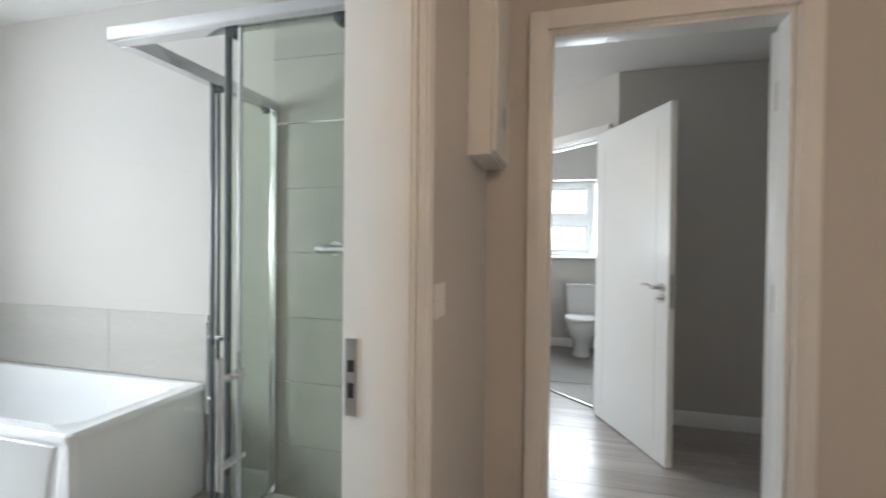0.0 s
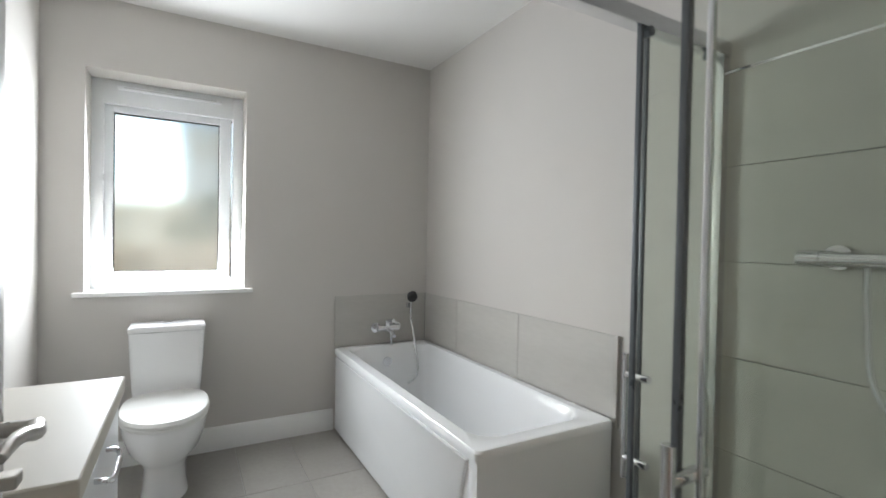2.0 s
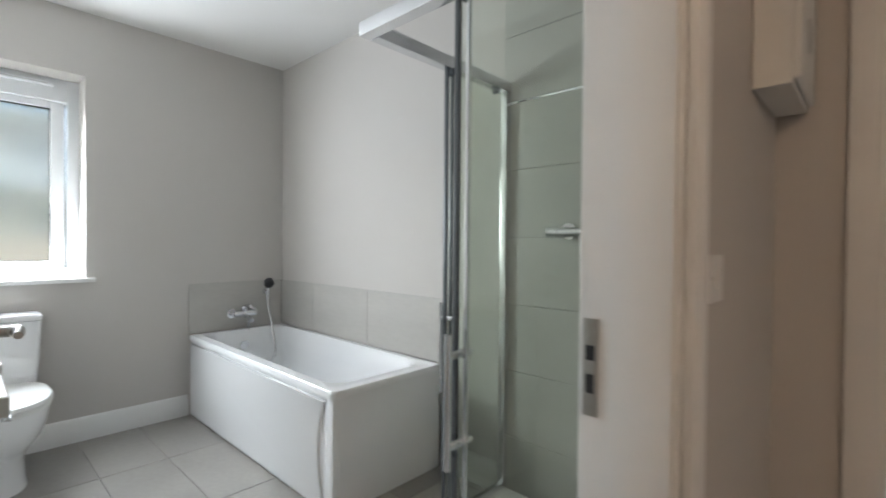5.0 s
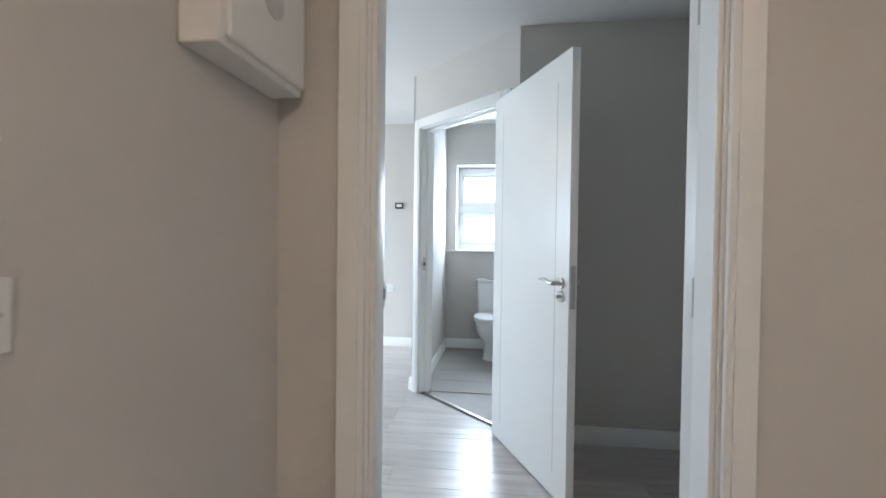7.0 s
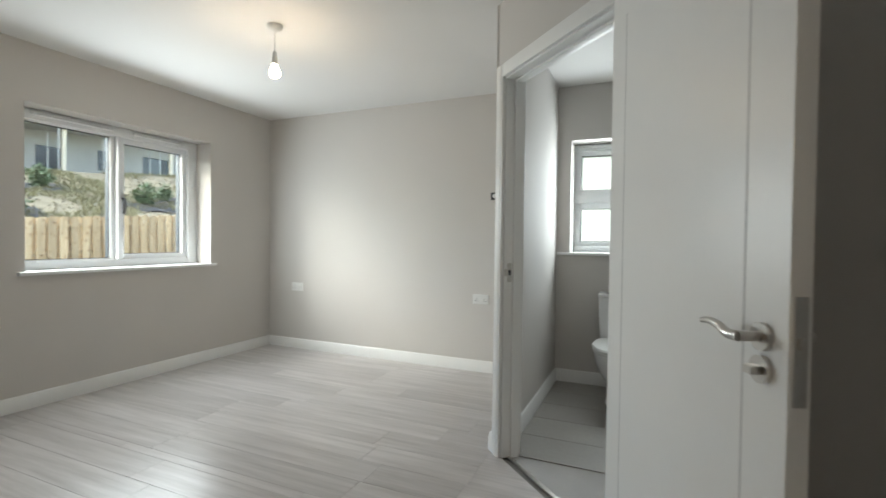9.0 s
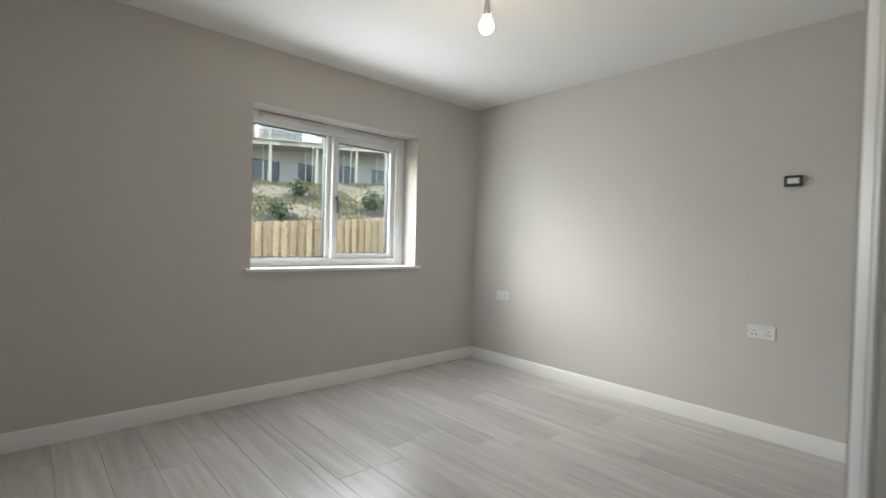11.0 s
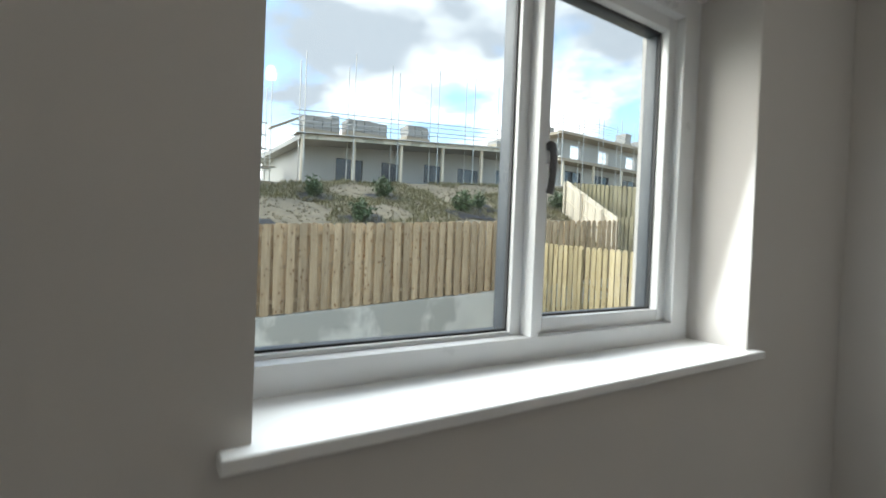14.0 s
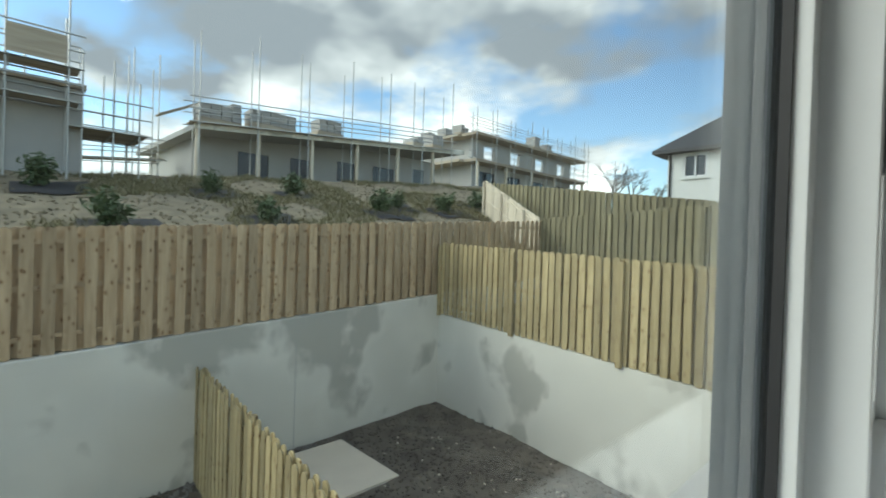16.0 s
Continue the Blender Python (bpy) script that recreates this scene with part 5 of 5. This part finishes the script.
scaffold("bungalow_scaffold", "grey steel tube scaffolding along the bungalow roof", -25.2, [9.9, 12.4, 14.9, 17.4, 19.9, 22.4, 24.9], lambda y: hz(y), lambda y: hz(y) + 6.2, [lambda y: hz(y) + 2.30], 0.9, [lambda y: hz(y) + 2.30])
scaffold("gable_scaffold", "grey steel tube scaffolding beside the bungalow", -31.0, [2.5, 4.5, 6.5, 8.5, 9.6], lambda y: hz(y) - 0.5, lambda y: hz(y) + 6.6, [lambda y: hz(10) + 1.3 + (y - 9.6) * 0.10], 1.4, [lambda y: hz(10) + 1.3 + (y - 9.6) * 0.10])
sb = single("leaning_board", box(-0.35, -0.9, -0.03, 0.35, 0.9, 0.03), M_BOARD, "wide scaffold board leaning on the roof edge", "board")
sb.matrix_basis = pose(-27.5, 9.6, 7.05, 28, 0, 0)


def wing():
    """The two-storey house further along, with its scaffold lifts."""
    ob = thing("two_storey_house_under_construction", "grey block two-storey house under construction behind scaffolding", "house")
    holes = [(y, y + 1.4, 8.9, 10.1) for y in (34.5, 38.2, 42.2, 46.0)] + [(y, y + 2.0, 5.8, 7.8) for y in (34.0, 37.8, 41.8, 45.6)]
    openings_wall("front_wall", ob, -31.3, -31.0, 33.0, 48.6, 4.5, 10.5, holes, 8.5)
    part("side_wall", box(-44, 33.0, 4.5, -31.3, 33.3, 10.5), M_BLOCK, ob, "", False)
    part("upper_deck", box(-31.4, 32.0, 10.5, -29.6, 49.4, 10.72), M_BOARD, ob, "", False)
    part("middle_deck", box(-31.0, 32.0, 8.28, -29.6, 49.4, 8.52), M_BOARD, ob, "", False)
    part("upper_side_deck", box(-41.0, 31.6, 10.5, -31.4, 33.6, 10.70), M_BOARD, ob, "", False)
    part("middle_side_deck", box(-41.0, 31.4, 8.28, -31.0, 33.0, 8.50), M_BOARD, ob, "", False)
    for y in (32.4, 36.2, 40.0, 43.8, 47.6, 49.1):
        part("veranda_post", box(-29.9, y - 0.09, 4.6, -29.72, y + 0.09, 8.28), M_POST, ob, "raw timber post", False)
    return ob


wing()
for i, (x, y) in enumerate(((-36.5, 32.7), (-34.2, 32.7), (-32.2, 32.7), (-30.5, 41.0), (-30.5, 43.0))):
    block_stack(x, y, 11.02, 1.1, 1.1, (0.66, 0.9, 0.66, 1.1, 0.45)[i], 80 + i)
scaffold("house_scaffold", "grey steel tube scaffolding round the two-storey house", -29.3, [31.7, 34.2, 36.7, 39.2, 41.7, 44.2, 46.7, 49.4], lambda y: 4.8, lambda y: 12.6, [lambda y: 8.5, lambda y: 10.7], 0.5, [])


def near_house():
    """The taller shell at the edge of the view, wrapped in scaffold lifts."""
    ob = thing("house_shell", "grey block house shell wrapped in scaffolding", "house")
    openings_wall("front_wall", ob, -23.8, -23.6, 0.4, 5.8, 3.0, 6.1, [(1.9, 3.4, 4.2, 5.3)])
    part("side_wall", box(-33, 5.6, 3.0, -23.8, 5.8, 6.1), M_BLOCK, ob, "", False)
    part("wall_plate", box(-33, 0.3, 6.1, -23.4, 5.9, 6.26), M_BOARD, ob, "", False)
    part("toe_panel", box(-22.36, 3.9, 6.55, -22.33, 5.3, 7.4), M_BOARD, ob, "weathered sheet panel on the scaffold", False)
    part("toe_panel", box(-22.36, 1.6, 6.6, -22.33, 3.3, 7.35), M_BOARD, ob, "weathered sheet panel on the scaffold", False)
    return ob


near_house()
scaffold("shell_scaffold", "grey steel tube scaffolding with board lifts round the shell", -22.4, [0.9, 2.4, 3.9, 5.35], lambda y: 3.0, lambda y: 8.5, [lambda y: 5.40, lambda y: 6.45], 1.1, [lambda y: 5.40, lambda y: 6.45])
scaffold("shell_side_scaffold", "grey steel tube scaffolding with a low board lift", -22.9, [5.75, 6.6, 7.35], lambda y: 3.3, lambda y: 6.9, [lambda y: 4.75], 2.4, [lambda y: 4.75])


def neighbour():
    ob = thing("neighbour_house", "white rendered house with a dark slate roof", "house")
    w = part("wall", wall_mesh(-10.55, 2.0, 22.0, 22.3, -1.0, 4.95, [(-10.02, -9.2, 4.0, 4.85)], "x"), M_RENDER, ob, "", False)
    part("side_wall", box(-10.55, 22.3, -1.0, -10.25, 31.0, 4.95), M_RENDER, ob, "", False)
    part("roof", loft([[(-11.0, 21.6, 4.9), (-4.0, 21.6, 4.9), (3.0, 21.6, 4.9), (3.0, 31.4, 4.9), (-4.0, 31.4, 4.9), (-11.0, 31.4, 4.9)], [(-11.0, 21.6, 5.02), (-4.0, 21.6, 5.02), (3.0, 21.6, 5.02), (3.0, 31.4, 5.02), (-4.0, 31.4, 5.02), (-11.0, 31.4, 5.02)], [(-7.2, 26.3, 8.3), (-4.0, 26.3, 8.3), (-0.8, 26.3, 8.3), (-0.8, 26.7, 8.3), (-4.0, 26.7, 8.3), (-7.2, 26.7, 8.3)]]), M_SLATE, ob, "dark slate roof", False)
    win = part("window", box(-9.97, 22.10, 4.05, -9.25, 22.13, 4.80), M_DARKOPEN, ob, "", False)
    f = bmesh.new()
    for a in ((-10.02, 4.0, -9.95, 4.85), (-9.27, 4.0, -9.2, 4.85), (-9.64, 4.0, -9.58, 4.85), (-9.95, 4.78, -9.27, 4.85), (-9.95, 4.0, -9.27, 4.07)):
        add_box(f, a[0], 22.02, a[1], a[2], 22.10, a[3])
    part("window_frame", f, M_UPVC, win, "white window frame", False)
    part("sill", box(-10.08, 21.93, 3.93, -9.14, 22.05, 4.0), M_RENDER, ob, "", False)
    part("downpipe", rod((-10.45, 21.95, -1), (-10.45, 21.95, 4.9), 0.04, 8), M_GASKET, ob, "black downpipe", False)
    return ob


neighbour()


def bare_tree(x, y, z, h, seed):
    rng = random.Random(seed)
    ob = thing("bare_tree", "leafless winter tree on the skyline", "tree", pose(x, y, z), "bare trees on the skyline")
    tr, tw = bmesh.new(), bmesh.new()

    def grow(bm, p, d, ln, r, depth):
        q = p + d * ln
        add_rod(bm if depth < 2 else tw, p, q, r, 6 if depth < 2 else 4, r * 0.62)
        if depth >= 5:
            return
        for _ in range(3 if depth < 4 else 2):
            e = (d + Vector((rng.gauss(0, 0.45), rng.gauss(0, 0.45), rng.gauss(0.12, 0.25)))).normalized()
            grow(bm, p + d * ln * rng.uniform(0.75, 1.0), e, ln * rng.uniform(0.58, 0.82), r * 0.6, depth + 1)

    grow(tr, Vector((0, 0, 0)), Vector((0.03, 0.02, 1)).normalized(), h * 0.30, h * 0.022, 0)
    part("trunk", tr, M_BARK, ob, "", False)
    part("branches", tw, M_BARK, ob, "", False)
    return ob


for i, (x, y, h) in enumerate(((-27.5, 52.0, 6.8), (-25.5, 57.0, 5.2), (-29.0, 60.0, 7.5), (-29.5, 55.0, 7.0))):
    bare_tree(x, y, bank_z(x, y) - 0.05, h, 1 + i)


# ---------------------------------------------------------------- floor pieces
fl = structure("floor", box(-3.51, -1.6, -0.012, 1.60, 6.0, -0.008), M_PLANKGAP, "grey oak plank floor of bedroom and landing")


def plank_area(x0, x1, y0, y1, inside, seed):
    """Planks along x, staggered; each is a board of its own."""
    rng = random.Random(seed)
    w, ln = 0.19, 1.25
    cache = {}
    k = 0
    y = y0
    while y < y1 - 0.005:
        yb = min(y + w, y1)
        x = x0 - rng.uniform(0, ln)
        while x < x1 - 0.005:
            a, b = max(x, x0), min(x + ln, x1)
            if b - a > 0.01 and inside((a + b) / 2, (y + yb) / 2):
                key = (round(b - a, 3), round(yb - y, 3))
                if key not in cache:
                    cache[key] = finish(box(-(b - a) / 2 + 0.0004, -(yb - y) / 2 + 0.0004, -0.008, (b - a) / 2 - 0.0004, (yb - y) / 2 - 0.0004, 0.0, 0.0012, 1), "plank", M_PLANK, False)
                ob = new("plank", cache[key])
                ob.parent = fl
                ob.location = ((a + b) / 2, (y + yb) / 2, 0)
            x += ln
        y += w


plank_area(XW, 1.60, 2.19, 3.77, lambda x, y: True, 1)
plank_area(XW, -0.478, 3.77, 6.00, lambda x, y: True, 2)
plank_area(-0.33, 1.25, -1.6, 2.06, lambda x, y: True, 3)
plank_area(-0.09, 0.70, 2.06, 2.19, lambda x, y: True, 4)
# the corner in front of the angled wall
tri = loft([[(-0.478, 3.77, z), (0.31, 3.77, z), (-0.478, 4.558, z)] for z in (-0.008, 0.0)])
part("plank_corner", tri, M_PLANK, fl, "", False)

fb = structure("floor_bathroom", box(XB, 0.02, -0.012, -0.33, 2.175, -0.006), M_FGROUT, "grey tiled bathroom floor")
fe = structure("floor_ensuite", loft([[(-0.42, 6.05, z), (1.6, 6.05, z), (1.6, 3.87, z), (0.285, 3.855, z), (-0.42, 4.56, z)] for z in (-0.012, -0.006)]), M_FGROUT, "grey tiled en-suite floor")
T = 0.6
tile_me = {}


def floor_tile(parent, x0, x1, y0, y1):
    key = (round(x1 - x0, 3), round(y1 - y0, 3))
    if key not in tile_me:
        tile_me[key] = finish(box(-key[0] / 2 + 0.0015, -key[1] / 2 + 0.0015, -0.007, key[0] / 2 - 0.0015, key[1] / 2 - 0.0015, 0.0, 0.0012, 1), "tile", M_FTILE, False)
    ob = new("tile", tile_me[key])
    ob.parent = parent
    ob.location = ((x0 + x1) / 2, (y0 + y1) / 2, 0)


for i in range(6):
    for k in range(8):
        x0, y0 = XB + i * T, 0.02 + k * 0.3
        x1, y1 = min(x0 + T, -0.40), min(y0 + 0.3, 2.17)
        if x1 - x0 > 0.03 and y1 - y0 > 0.03:
            floor_tile(fb, x0, x1, y0, y1)
for i in range(4):
    for k in range(8):
        x0, y0 = -0.42 + i * T, 6.05 - (k + 1) * 0.3
        x1, y1 = min(x0 + T, 1.60), y0 + 0.3
        if (x0 + y0) > 4.02 and x1 - x0 > 0.03 and y0 > 3.86:
            floor_tile(fe, x0, x1, y0, y1)
